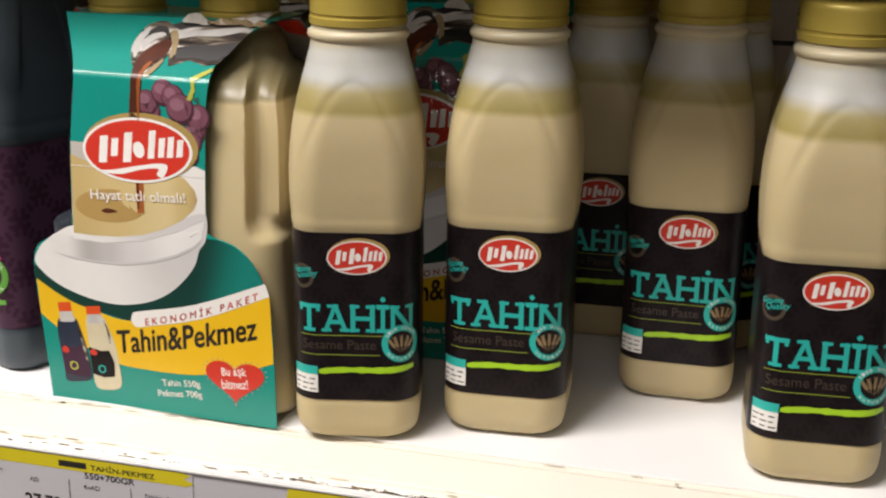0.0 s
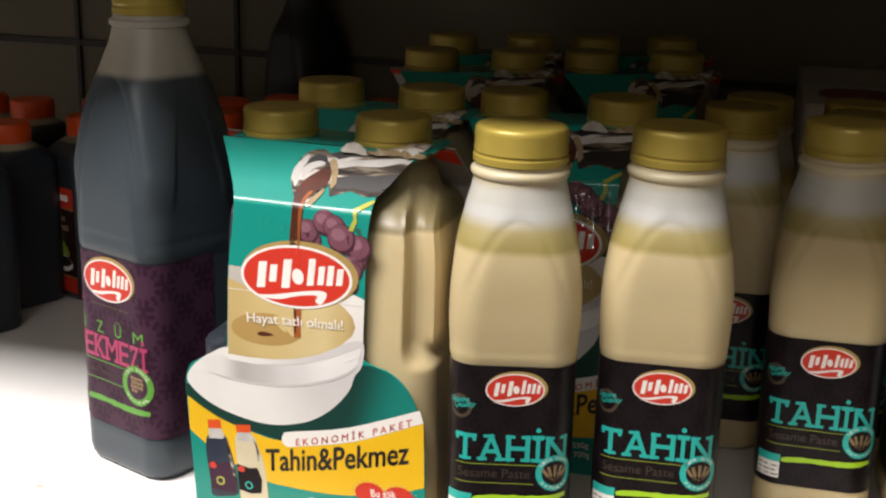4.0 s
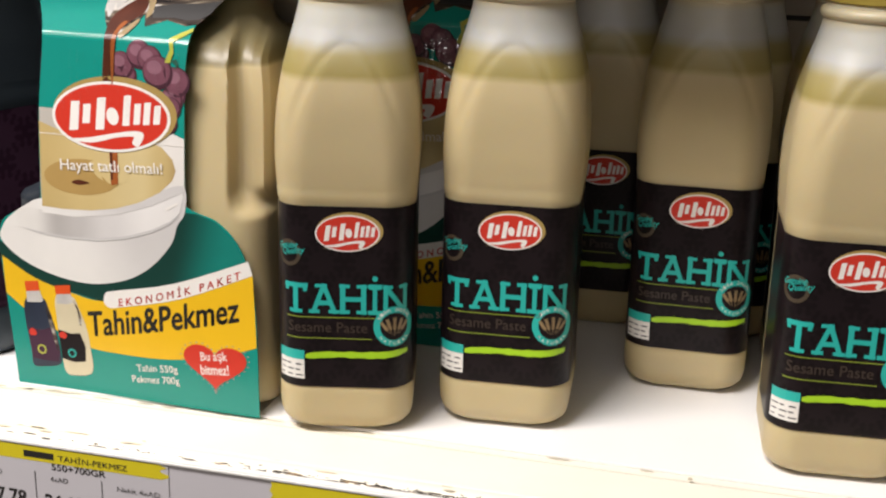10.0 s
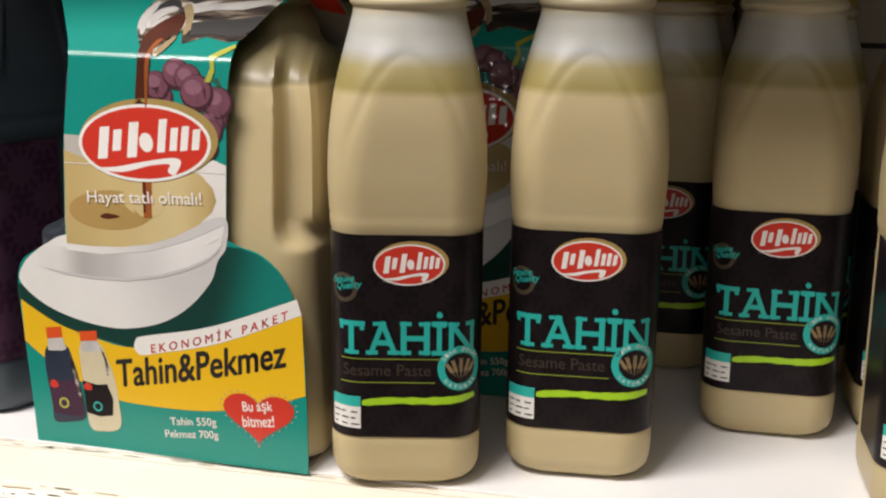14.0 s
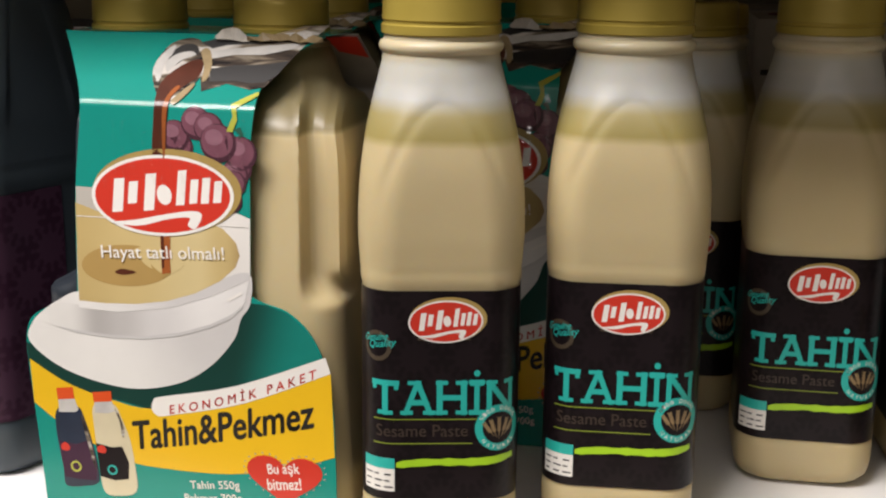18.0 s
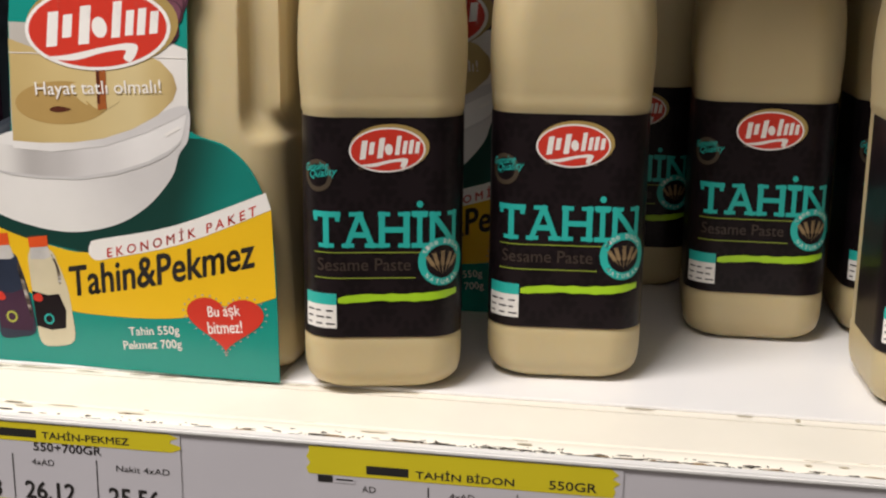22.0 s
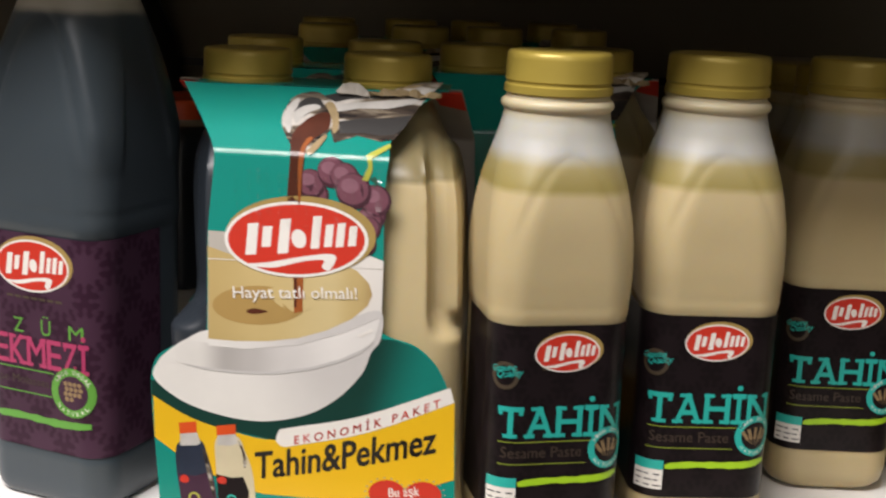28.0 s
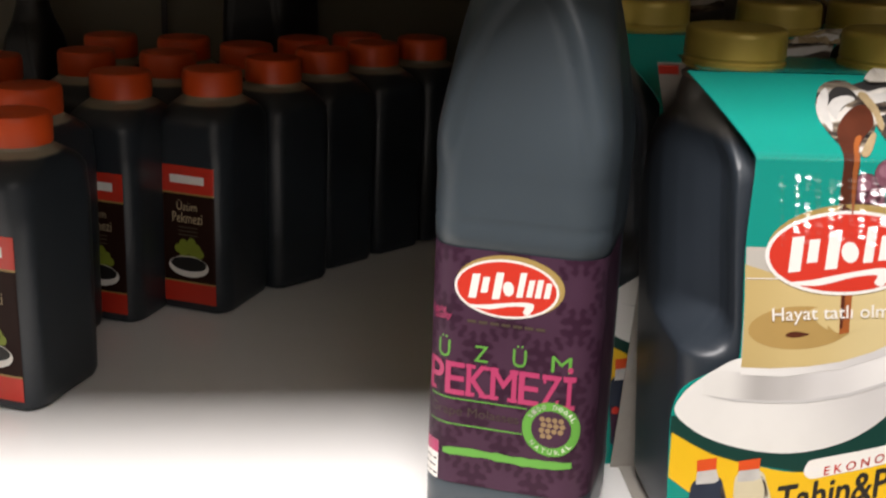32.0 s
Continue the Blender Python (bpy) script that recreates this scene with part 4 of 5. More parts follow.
    # glass jug, syrup and grapes
    p("glass_neck", [[(0.0702, 0.1813), (0.0836, 0.1856), (0.0942, 0.1851), (0.1022, 0.1877), (0.1088, 0.1899), (0.1173, 0.1902), (0.108, 0.1818), (0.1006, 0.1734), (0.0938, 0.1662), (0.0884, 0.1651), (0.0803, 0.1671), (0.0707, 0.1639)]], "glass_print", 3)
    p("glass_dark", [[(0.0744, 0.1724), (0.0832, 0.174), (0.094, 0.1745), (0.1027, 0.1761), (0.0982, 0.1705), (0.0938, 0.1679), (0.0885, 0.1674), (0.0831, 0.1682), (0.0738, 0.1676)]], "ink", 4)
    p("glass_dark", [[(0.0713, 0.1824), (0.0782, 0.1843), (0.0836, 0.1847), (0.0916, 0.1844), (0.0996, 0.186), (0.1068, 0.1889), (0.1008, 0.1839), (0.0915, 0.1825), (0.0808, 0.1816), (0.0753, 0.1801)]], "ink", 4)
    p("glass_shine", [[(0.0738, 0.1759), (0.0834, 0.1779), (0.0941, 0.1782), (0.1041, 0.1807), (0.1074, 0.183), (0.1008, 0.1823), (0.0915, 0.1812), (0.0807, 0.18), (0.0746, 0.179)]], "glass_white", 5)
    p("glass_shine", [[(0.0915, 0.1827), (0.0995, 0.1844), (0.1068, 0.1876), (0.1101, 0.1893), (0.1022, 0.1877), (0.0962, 0.1851)]], "glass_tan", 5)
    p("glass_mouth", [spline([(0.0526, 0.1689), (0.0543, 0.1745), (0.0596, 0.181), (0.0659, 0.1837), (0.0711, 0.183), (0.0728, 0.1772), (0.0714, 0.1703), (0.0666, 0.1652), (0.0616, 0.1615), (0.0569, 0.1582), (0.054, 0.1619)], 4)], "glass_print", 6)
    p("mouth_glint", [spline([(0.0537, 0.171), (0.0563, 0.177), (0.0617, 0.181), (0.0605, 0.1775), (0.0576, 0.174), (0.056, 0.169), (0.0542, 0.1668)], 4)], "glass_white", 8)
    p("mouth_inside", [spline([(0.0602, 0.1779), (0.0652, 0.1814), (0.0696, 0.181), (0.0701, 0.1778), (0.0656, 0.1759), (0.0607, 0.1729), (0.0587, 0.174)], 4)], "ink", 7)
    p("mouth_glint", [spline([(0.058, 0.174), (0.0616, 0.1772), (0.0671, 0.1787), (0.0691, 0.1774), (0.0642, 0.1753), (0.0603, 0.1724), (0.0582, 0.1705)], 4)], "glass_white", 8)
    p("mouth_glint", [spline([(0.0712, 0.1789), (0.0742, 0.1798), (0.0751, 0.1746), (0.0733, 0.1689), (0.0711, 0.1675), (0.0721, 0.1731)], 4)], "glass_tan", 8)
    p("syrup_stream", [spline([(0.0714, 0.1755), (0.067, 0.1748), (0.0606, 0.171), (0.0556, 0.1662), (0.0531, 0.1597), (0.0522, 0.153), (0.0513, 0.1404), (0.0561, 0.1407), (0.0576, 0.1546), (0.0592, 0.1607), (0.0645, 0.1655), (0.0695, 0.1688), (0.0717, 0.1724)], 4)], "syrup", 9)
    p("syrup_glint", [spline([(0.0553, 0.1406), (0.0561, 0.1407), (0.0573, 0.1545), (0.059, 0.1606), (0.0631, 0.1652), (0.0608, 0.1648), (0.057, 0.1601), (0.0556, 0.1545)], 4)], "amber", 10)
    p("syrup_glint", [spline([(0.0592, 0.1597), (0.0638, 0.1637), (0.0678, 0.1666), (0.0683, 0.1657), (0.0644, 0.1616), (0.0608, 0.1589)], 4)], "glass_tan", 11)
    p("falling_syrup", [[(0.0525, 0.1129), (0.0565, 0.1131), (0.056, 0.1007), (0.0561, 0.0977), (0.0526, 0.0969), (0.0525, 0.1005)]], "amber", 8)
    p("falling_syrup", [[(0.0528, 0.1129), (0.054, 0.113), (0.0536, 0.0992), (0.0526, 0.0991)]], "syrup", 9)
    for i, ((gx, gz), gr) in enumerate(zip([(0.0619, 0.144), (0.0603, 0.1479), (0.0842, 0.1371), (0.0823, 0.1349), (0.0848, 0.1427), (0.0686, 0.1527), (0.0732, 0.151), (0.0766, 0.146), (0.0801, 0.1259), (0.082, 0.132)], (0.0052, 0.0056, 0.0046, 0.0052, 0.0060, 0.0058, 0.0056, 0.0068, 0.0048, 0.0046))):
        p("printed_grape", [oval(gx, gz, gr, gr * 1.02, 20)], "grape", 5 + 0.3 * i, 0.02)
        p("grape_body", [oval(gx - gr * 0.06, gz + gr * 0.10, gr * 0.88, gr * 0.86, 20)], "grape_mid", 5.1 + 0.3 * i, 0.02)
        p("grape_shine", [oval(gx - gr * 0.22, gz + gr * 0.30, gr * 0.50, gr * 0.42, 16)], "grape_light", 5.2 + 0.3 * i, 0.02)
    p("grape_stem", [[(0.0919, 0.1644), (0.087, 0.1622), (0.0817, 0.1595), (0.0822, 0.1555), (0.0798, 0.1503), (0.082, 0.1501), (0.0838, 0.1543), (0.0836, 0.1584), (0.0883, 0.1609), (0.0918, 0.163)]], "stem", 9)
    p("grape_stem", [[(0.0826, 0.151), (0.085, 0.152), (0.0859, 0.1492), (0.0841, 0.1476), (0.0847, 0.1494)]], "stem_dark", 9)
    logo(card, fn, 0.0540, 0.1260, 0.0280, 0.0148, 9, 4)
    ink("slogan_lettering", words_bm("Hayat tatlı olmalı!", 0.0290, 0.1000, 0.0485, 0.0062, turn=3, bold=0.004), M["white"], card, fn, 14, 0.006)
    # pill, names, heart
    pill = soft_line([(0.0540, 0.0428), (0.0490, 0.0418), (0.0462, 0.0440), (0.0470, 0.0480), (0.0510, 0.0499), (0.080, 0.0565), (0.1142, 0.0700)]) + soft_line([(0.1160, 0.0640), (0.083, 0.0500), (0.0540, 0.0428)])[:-1]
    p("pill", [pill], "white", 4)
    bm = words_bm("E K O N O M İ K   P A K E T", 0.0, 0.0, 0.0570, 0.0046, bold=0.022)
    for v in bm.verts:
        f = v.co.x / 0.057
        v.co = (0.0535 + v.co.x, 0.0432 + 0.0125 * f + 0.0068 * f * f + v.co.y - 0.0006 * f, 0)
    ink("pill_lettering", bm, M["red"], card, fn, 5, 0.006)
    bm = words_bm("Tahin&Pekmez", 0.0, 0.0, 0.0715, 0.0112, bold=0.024)
    for v in bm.verts:
        f = v.co.x / 0.0715
        v.co = (0.0378 + v.co.x, 0.0272 + 0.0125 * f + 0.0032 * f * f + v.co.y, 0)
    ink("name_lettering", bm, M["ink"], card, fn, 4, 0.006)
    heart = []
    for i in range(40):
        a = 2 * math.pi * i / 40
        heart.append((0.0980 + 0.0146 * math.sin(a) ** 3, 0.0222 + 0.00070 * (13 * math.cos(a) - 5 * math.cos(2 * a) - 2 * math.cos(3 * a) - math.cos(4 * a))))
    p("heart", [heart], "red", 5)
    stitches = []
    for i in range(0, 40):
        a = 2 * math.pi * i / 40
        stitches.append(oval(0.0980 + 0.0158 * math.sin(a) ** 3, 0.0222 + 0.00077 * (13 * math.cos(a) - 5 * math.cos(2 * a) - 2 * math.cos(3 * a) - math.cos(4 * a)), 0.00045, 0.00035, 5))
    p("heart_stitching", stitches, "board", 4, 0.02)
    ink("heart_lettering", words_bm("Bu aşk", 0.0918, 0.0222, 0.0122, 0.0050, turn=6, bold=0.014), M["white"], card, fn, 6, 0.01)
    ink("heart_lettering", words_bm("bitmez!", 0.0916, 0.0168, 0.0130, 0.0046, turn=6, bold=0.014), M["white"], card, fn, 6, 0.01)
    ink("weight_lettering", words_bm("Tahin 550g", 0.0605, 0.0128, 0.0200, 0.0042, turn=6, bold=0.01), M["white"], card, fn, 4, 0.01)
    ink("weight_lettering", words_bm("Pekmez 700g", 0.0580, 0.0072, 0.0232, 0.0042, turn=6, bold=0.01), M["white"], card, fn, 4, 0.01)
    # printed pictures of the two bottles
    p("printed_bottle", [spline([(0.007, 0.0409), (0.0154, 0.0423), (0.0181, 0.0371), (0.0204, 0.0287), (0.022, 0.0195), (0.0221, 0.012), (0.0155, 0.0098), (0.0084, 0.0095), (0.0076, 0.0167), (0.0056, 0.0328)], 4)], "navy", 4)
    p("printed_neck", [[(0.0075, 0.0453), (0.0141, 0.0459), (0.0158, 0.0411), (0.0142, 0.04), (0.0074, 0.0394)]], "glass_white", 5)
    p("printed_cap", [[(0.007, 0.0491), (0.014, 0.0501), (0.0142, 0.0455), (0.0073, 0.0445)]], "orange", 6)
    p("printed_label", [[(0.0064, 0.0276), (0.0134, 0.0267), (0.0196, 0.0292), (0.022, 0.0189), (0.0211, 0.0125), (0.0137, 0.0124), (0.008, 0.013)]], "label_purple", 5)
    p("printed_mark", [spline([(0.0074, 0.0261), (0.0093, 0.0272), (0.011, 0.0252), (0.01, 0.0238), (0.0076, 0.024)], 3)], "red", 6)
    p("printed_ring", annulus(*(0.013, 0.0176), 0.0015, 0.0023, 14), "stem", 6, 0.02)
    p("printed_sheen", [spline([(0.0166, 0.0375), (0.0176, 0.0374), (0.0203, 0.0262), (0.0214, 0.0182), (0.0205, 0.0193), (0.0183, 0.0291)], 3)], "glass_print", 6)
    p("printed_bottle", [spline([(0.0222, 0.0436), (0.0305, 0.0447), (0.0335, 0.0391), (0.0364, 0.0309), (0.0377, 0.0211), (0.0378, 0.0099), (0.0299, 0.0072), (0.0243, 0.0085), (0.0228, 0.0196), (0.0217, 0.0343)], 4)], "bottle_cream", 4)
    p("printed_neck", [[(0.0225, 0.0454), (0.0298, 0.0461), (0.0308, 0.0419), (0.028, 0.0408), (0.0224, 0.0405)]], "glass_white", 5)
    p("printed_cap", [[(0.022, 0.0488), (0.0298, 0.05), (0.0299, 0.0459), (0.0223, 0.0448)]], "orange", 6)
    p("printed_label", [[(0.0219, 0.0282), (0.0285, 0.027), (0.0329, 0.0278), (0.0354, 0.0215), (0.0348, 0.0146), (0.029, 0.0134), (0.023, 0.0146)]], "label_black", 5)
    p("printed_mark", [spline([(0.0224, 0.0264), (0.0245, 0.0275), (0.0262, 0.0259), (0.0253, 0.0243), (0.0228, 0.0246)], 3)], "red", 6)
    p("printed_ring", annulus(*(0.0282, 0.0177), 0.0014, 0.0021, 14), "aqua", 6, 0.02)
    p("printed_handle", [spline([(0.0309, 0.0425), (0.0321, 0.0417), (0.0342, 0.0356), (0.034, 0.0319), (0.033, 0.0324), (0.0326, 0.0378)], 3)], "glass_print", 6)


PACK_RINGS = [(0.0, 0.046, 0.012), (0.0012, 0.0515, 0.0125), (0.004, 0.0545, 0.0125), (0.008, 0.0562, 0.0125), (0.080, 0.0565, 0.0125), (0.125, 0.0565, 0.014), (0.138, 0.0556, 0.0165), (0.149, 0.0528, 0.018), (0.159, 0.0484, 0.019), (0.168, 0.0432, 0.019),
              (0.1725, 0.0390, 0.0185), (0.1750, 0.0368, 0.0180), (0.1756, 0.0386, 0.0189), (0.1772, 0.0386, 0.0189), (0.1782, 0.0360, 0.0178), (0.1815, 0.0358, 0.0177)]
MID = 0.0445


def lean_bm(bm, k, broad=0.0):
    for v in bm.verts:
        if v.co.x > 0:
            v.co.x *= 1 + broad * smooth01((0.172 - v.co.z) / 0.020)
        v.co.x -= k * v.co.z
        near, top = smooth01((0.050 - v.co.y) / 0.090), smooth01((v.co.z - 0.145) / 0.025)
        v.co.y += NECK * smooth01((v.co.z - 0.066) / 0.100) * (near + (1 - near) * top)
    return bm


NECK = 0.0098


def pack_bottle(parent, x, key):
    k = 0.042 if key == "pack_tahini" else 0.060
    body = part("bottle", lean_bm(bottle_bm(PACK_RINGS, None, 0.0275, 1 if key == "pack_tahini" else -1, hold=0.58 if key == "pack_tahini" else 0.36), k, 0.14 if key == "pack_tahini" else 0.0), M[key], parent, "plastic bottle with a scooped grip in its side", True)
    body.location = (x, MID, 0.0008)
    c = gold_cap(parent, 0.1790, 0.0184, 0.0145)
    c.location = (x - k * 0.187, MID + NECK, 0.0008)


def combo_pack(m):
    t = thing("combo_pack", "teal printed card carrier holding two gold-capped bottles", "multipack", m, "combo packs on the shelf")
    pack_bottle(t, 0.0335, "pack_molasses")
    pack_bottle(t, 0.0885, "pack_tahini")
    card = part("front_card", sheet_bm(card_outline(), card_at, 0.0006), M["card"], t, "glossy die-cut card with bowl, grapes and yellow band")
    card_art(card)

    def back_at(u, v, off):
        x, y, z = card_at(u, v, off)
        return x, 2 * MID - y, z

    part("back_card", sheet_bm([(0.118, 0.0), (0.1190, 0.10), (0.1195, 0.1585), (0.1225, 0.186), (0.0140, 0.186), (0.0100, 0.1585), (0.0040, 0.090), (-0.0020, 0.0)], back_at, 0.0006), M["board"], t, "grey inside of the back card")
    for red in ([(0.1110, 0.1862), (0.1120, 0.1795), (0.1216, 0.1770), (0.1224, 0.1862)], [(0.0142, 0.1862), (0.0137, 0.1825), (0.0205, 0.1825), (0.0210, 0.1862)]):
        part("red_corner", sheet_bm(red, lambda u, v, off: back_at(u, v, off - 0.0016), 0.0006), M["red"], t, "red printed corner of the back card")
    # top panel with two round cap holes
    bm = bmesh.new()
    x0, x1, y0, y1, z = 0.0052, 0.1068, 0.0352, 2 * MID - 0.0200, 0.1813
    for cx, a0, a1 in ((0.0217, x0, 0.0487), (0.0806, 0.0487, x1)):
        n = 32
        inner, outer = [], []
        for i in range(n):
            a = 2 * math.pi * i / n
            inner.append(bm.verts.new((cx + 0.0180 * math.cos(a), MID + NECK + 0.0180 * math.sin(a), z)))
            ox = max(a0, min(a1, cx + 0.06 * math.cos(a)))
            oy = max(y0, min(y1, MID + NECK + 0.06 * math.sin(a)))
            outer.append(bm.verts.new((ox, oy, z)))
        for i in range(n):
            try:
                bm.faces.new((inner[i], outer[i], outer[(i + 1) % n], inner[(i + 1) % n]))
            except ValueError:
                pass
    part("top_panel", bm, M["card"], t)
    # torn and crumpled upper edge of the card beside the cap
    rnd = random.Random(8)
    for name, key, u0, u1, v0, v1, n in (("torn_flap", "torn", 0.0770, 0.0890, 0.1830, 0.1885, 4), ("crumpled_edge", "glass_tan", 0.0880, 0.1150, 0.1828, 0.1868, 9), ("crumpled_edge", "glass_white", 0.0960, 0.1140, 0.1838, 0.1868, 6)):
        bm = bmesh.new()
        low, high = [], []
        for k in range(n + 1):
            u = u0 + (u1 - u0) * k / n
            fade = math.sin(math.pi * min(1.0, max(0.0, k / n)))
            low.append(bm.verts.new(card_at(u, v0 + rnd.uniform(-0.0006, 0.0006), 0.0006 + rnd.uniform(0, 0.0012))))
            high.append(bm.verts.new(card_at(u + rnd.uniform(-0.001, 0.001), v0 + (v1 - v0) * (0.25 + 0.75 * fade) * rnd.uniform(0.45, 1.0), 0.0006 + rnd.uniform(0.0, 0.0030))))
        for k in range(n):
            bm.faces.new((low[k], low[k + 1], high[k + 1], high[k]))
        bmesh.ops.triangulate(bm, faces=list(bm.faces))
        bmesh.ops.solidify(bm, geom=list(bm.faces), thickness=0.0004)
        part(name, bm, M[key], t, "torn and crumpled card edge beside the cap")
    part("bottom_panel", box_bm(0.0015, 0.1165, 0.0012, 2 * MID - 0.001, 0.0002, 0.0007), M["board"], t)
    return t


def crinkled_film(pack, u0, u1, v0, v1, turn, tilt, pitch, seed):
    """A band of clear film over the card, gathered into upright pleats whose small facets are aimed to catch the
    overhead lamps.
    """
    rnd = random.Random(seed)
    bm = bmesh.new()
    u = u0
    while u < u1:
        wide = pitch * rnd.uniform(0.22, 0.40)
        v = v0 + rnd.uniform(0.0, 0.007)
        top = v1 - rnd.uniform(0.0, 0.004)
        lean, yaw = rnd.uniform(-0.03, 0.03), rnd.uniform(*turn)
        while v < top:
            h = rnd.uniform(0.00035, 0.00065)
            if rnd.random() < 0.80:
                az, el = radians(yaw + rnd.uniform(-5, 5)), radians(rnd.uniform(*tilt))
                n = Vector((math.sin(az) * math.cos(el), -math.cos(az) * math.cos(el), math.sin(el)))
                side = n.cross(Vector((0, 0, 1))).normalized()
                up = side.cross(n)
                w = wide * rnd.uniform(0.5, 1.25)
                c = Vector(card_at(u + lean * (v - v0) + rnd.uniform(-0.0003, 0.0003), v, 0.0014))
                ring = []
                for k in range(8):
                    a = 2 * math.pi * k / 8
                    ring.append(bm.verts.new(c + side * (w * math.cos(a)) + up * (h * math.sin(a))))
                bm.faces.new(ring)
            v += h * rnd.uniform(1.5, 2.1)
        u += pitch * rnd.uniform(0.75, 1.2)
    film = part("clear_film", bm, M["film"], pack, "crinkled clear film with bright glints")
    film["kind"] = "stuff"


# ---- small dark bottles ----
DARK_RINGS = [(0.0, 0.036, 0.007), (0.001, 0.0415, 0.0075), (0.004, 0.0435, 0.008), (0.090, 0.0445, 0.008), (0.1060, 0.0440, 0.0095), (0.1110, 0.0425, 0.012), (0.1145, 0.0395, 0.0150), (0.1168, 0.0355, 0.0165), (0.1180, 0.0325, 0.0160), (0.1205, 0.0315, 0.0156), (0.124, 0.0310, 0.0153)]


def dark_bottle(m):
    t = thing("small_molasses_bottle", "small square dark molasses bottle with orange cap", "bottle", m, "small dark bottles at the back of the shelf")
    part("body", bottle_bm(DARK_RINGS, None, 0.0), M["black_bottle"], t, "dark plastic body with pale shoulder", True)
    for v in t.children[0].data.vertices:
        v.co.y *= 1 + 0.32 * smooth01((0.1185 - v.co.z) / 0.012)
    z = 0.1195
    part("cap", lathe_bm([(0.0162, z), (0.0165, z + 0.001), (0.0165, z + 0.0100, 1), (0.0163, z + 0.0118, 1), (0.0154, z + 0.0132), (0.013, z + 0.0137), (0.005, z + 0.0136)], 60, 0.0004, 30), M["orange"], t, "ribbed orange screw cap", True)
    w, d, r = 0.0442, 0.0584, 0.008
    lab = label_wrap(t, w, d, r, 0.0060, 0.0840, M["label_brown"], 0.0165)
    lab["label"] = "dark brown label with red ends"
    fn = wrap_on(w + 0.0004, d + 0.0004, r)
    print_on("red_head", [rect(-0.0165, 0.0690, 0.0165, 0.0840)], M["red"], lab, fn, 1)
    print_on("red_foot", [rect(-0.0165, 0.0060, 0.0165, 0.0175)], M["red"], lab, fn, 1)
    print_on("gold_line", [rect(-0.0165, 0.0680, 0.0165, 0.0690)], M["goldink"], lab, fn, 2)
    print_on("gold_line", [rect(-0.0165, 0.0175, 0.0165, 0.0184)], M["goldink"], lab, fn, 2)
    print_on("maker_bar", [rect(-0.0105, 0.0742, 0.0105, 0.0788)], M["white"], lab, fn, 2)
    ink("name_lettering", words_bm("Üzüm", -0.0066, 0.0590, 0.0125, 0.0058), M["cream_ink"], lab, fn, 2)
    ink("name_lettering", words_bm("Pekmezi", -0.0095, 0.0520, 0.0185, 0.0058), M["cream_ink"], lab, fn, 2)
    print_on("small_print", [rect(-0.0060, 0.0490 - i * 0.0022, 0.0060, 0.0499 - i * 0.0022) for i in range(3)], M["dim"], lab, fn, 2)
    for i, (gx, gz) in enumerate(((-0.003, 0.0400), (0.002, 0.0410), (-0.006, 0.0370), (0.0, 0.0370), (0.005, 0.0380), (-0.003, 0.0345), (0.003, 0.0345), (0.007, 0.0350))):
        print_on("printed_grape", [oval(gx, gz, 0.0027, 0.0027, 10)], M["limethin"], lab, fn, 2, 0.01)
    print_on("printed_bowl", [oval(0.0, 0.0270, 0.0125, 0.0062, 20)], M["white"], lab, fn, 3)
    print_on("printed_syrup", [oval(0.0, 0.0285, 0.0112, 0.0042, 20)], M["ink"], lab, fn, 4)
    return t


# ---- the shelf ----
SLOPE = radians(1.7)
SHELF = Matrix.Rotation(SLOPE, 4, "Z")


def set_piece(name, bm, material, label, category, smooth=False):
    ob = link_mesh(name, bm, material, smooth)
    ob.matrix_world = SHELF
    return tagged(ob, label, category, kind="structure")


set_piece("shelf_deck", box_bm(-1.2, 1.4, -0.006, 0.60, -0.020, -0.0012, 0.0006), M["cream_metal"], "cream painted metal shelf deck", "shelf")
set_piece("shelf_liner", box_bm(-1.2, 1.4, -0.001, 0.598, -0.0012, 0.0, 0.0003), M["liner"], "white smooth liner sheet lying on the shelf", "shelf liner")
# front strip with its rolled edge
bm = bmesh.new()
prof = [(-0.0065, -0.0012), (-0.0200, -0.0013), (-0.0345, -0.0014), (-0.0352, -0.0026), (-0.0360, -0.0015), (-0.0385, -0.0012), (-0.0410, -0.0016), (-0.0430, -0.0027), (-0.0441, -0.0042), (-0.0444, -0.0062), (-0.0425, -0.0118), (-0.0425, -0.030), (-0.0065, -0.030)]
xs = [-1.2 + 2.6 * i / 40 for i in range(41)]
cols = [[bm.verts.new((x, y, z)) for y, z in prof] for x in xs]
for a, b in zip(cols, cols[1:]):
    for j in range(len(prof) - 1):
        bm.faces.new((a[j], b[j], b[j + 1], a[j + 1]))
bmesh.ops.recalc_face_normals(bm, faces=list(bm.faces))
set_piece("shelf_front_strip", bm, M["cream_metal"], "cream painted rolled front edge of the shelf", "shelf edge", True)
rail = set_piece("price_rail", box_bm(-1.2, 1.4, -0.0475, -0.0450, -0.0348, -0.0032, 0.0004), M["rail"], "white plastic price rail along the shelf edge", "price rail")
part("rail_lip", box_bm(-1.2, 1.4, -0.0492, -0.0450, -0.0034, -0.0014, 0.0006), M["rail"], rail)
part("paper_strip", box_bm(-1.2, 1.4, -0.0482, -0.0476, -0.0336, -0.0036), M["paper"], rail, "grey paper strip behind clear plastic")
part("rail_foot", box_bm(-1.2, 1.4, -0.0500, -0.0450, -0.0366, -0.0338, 0.0006), M["rail"], rail)


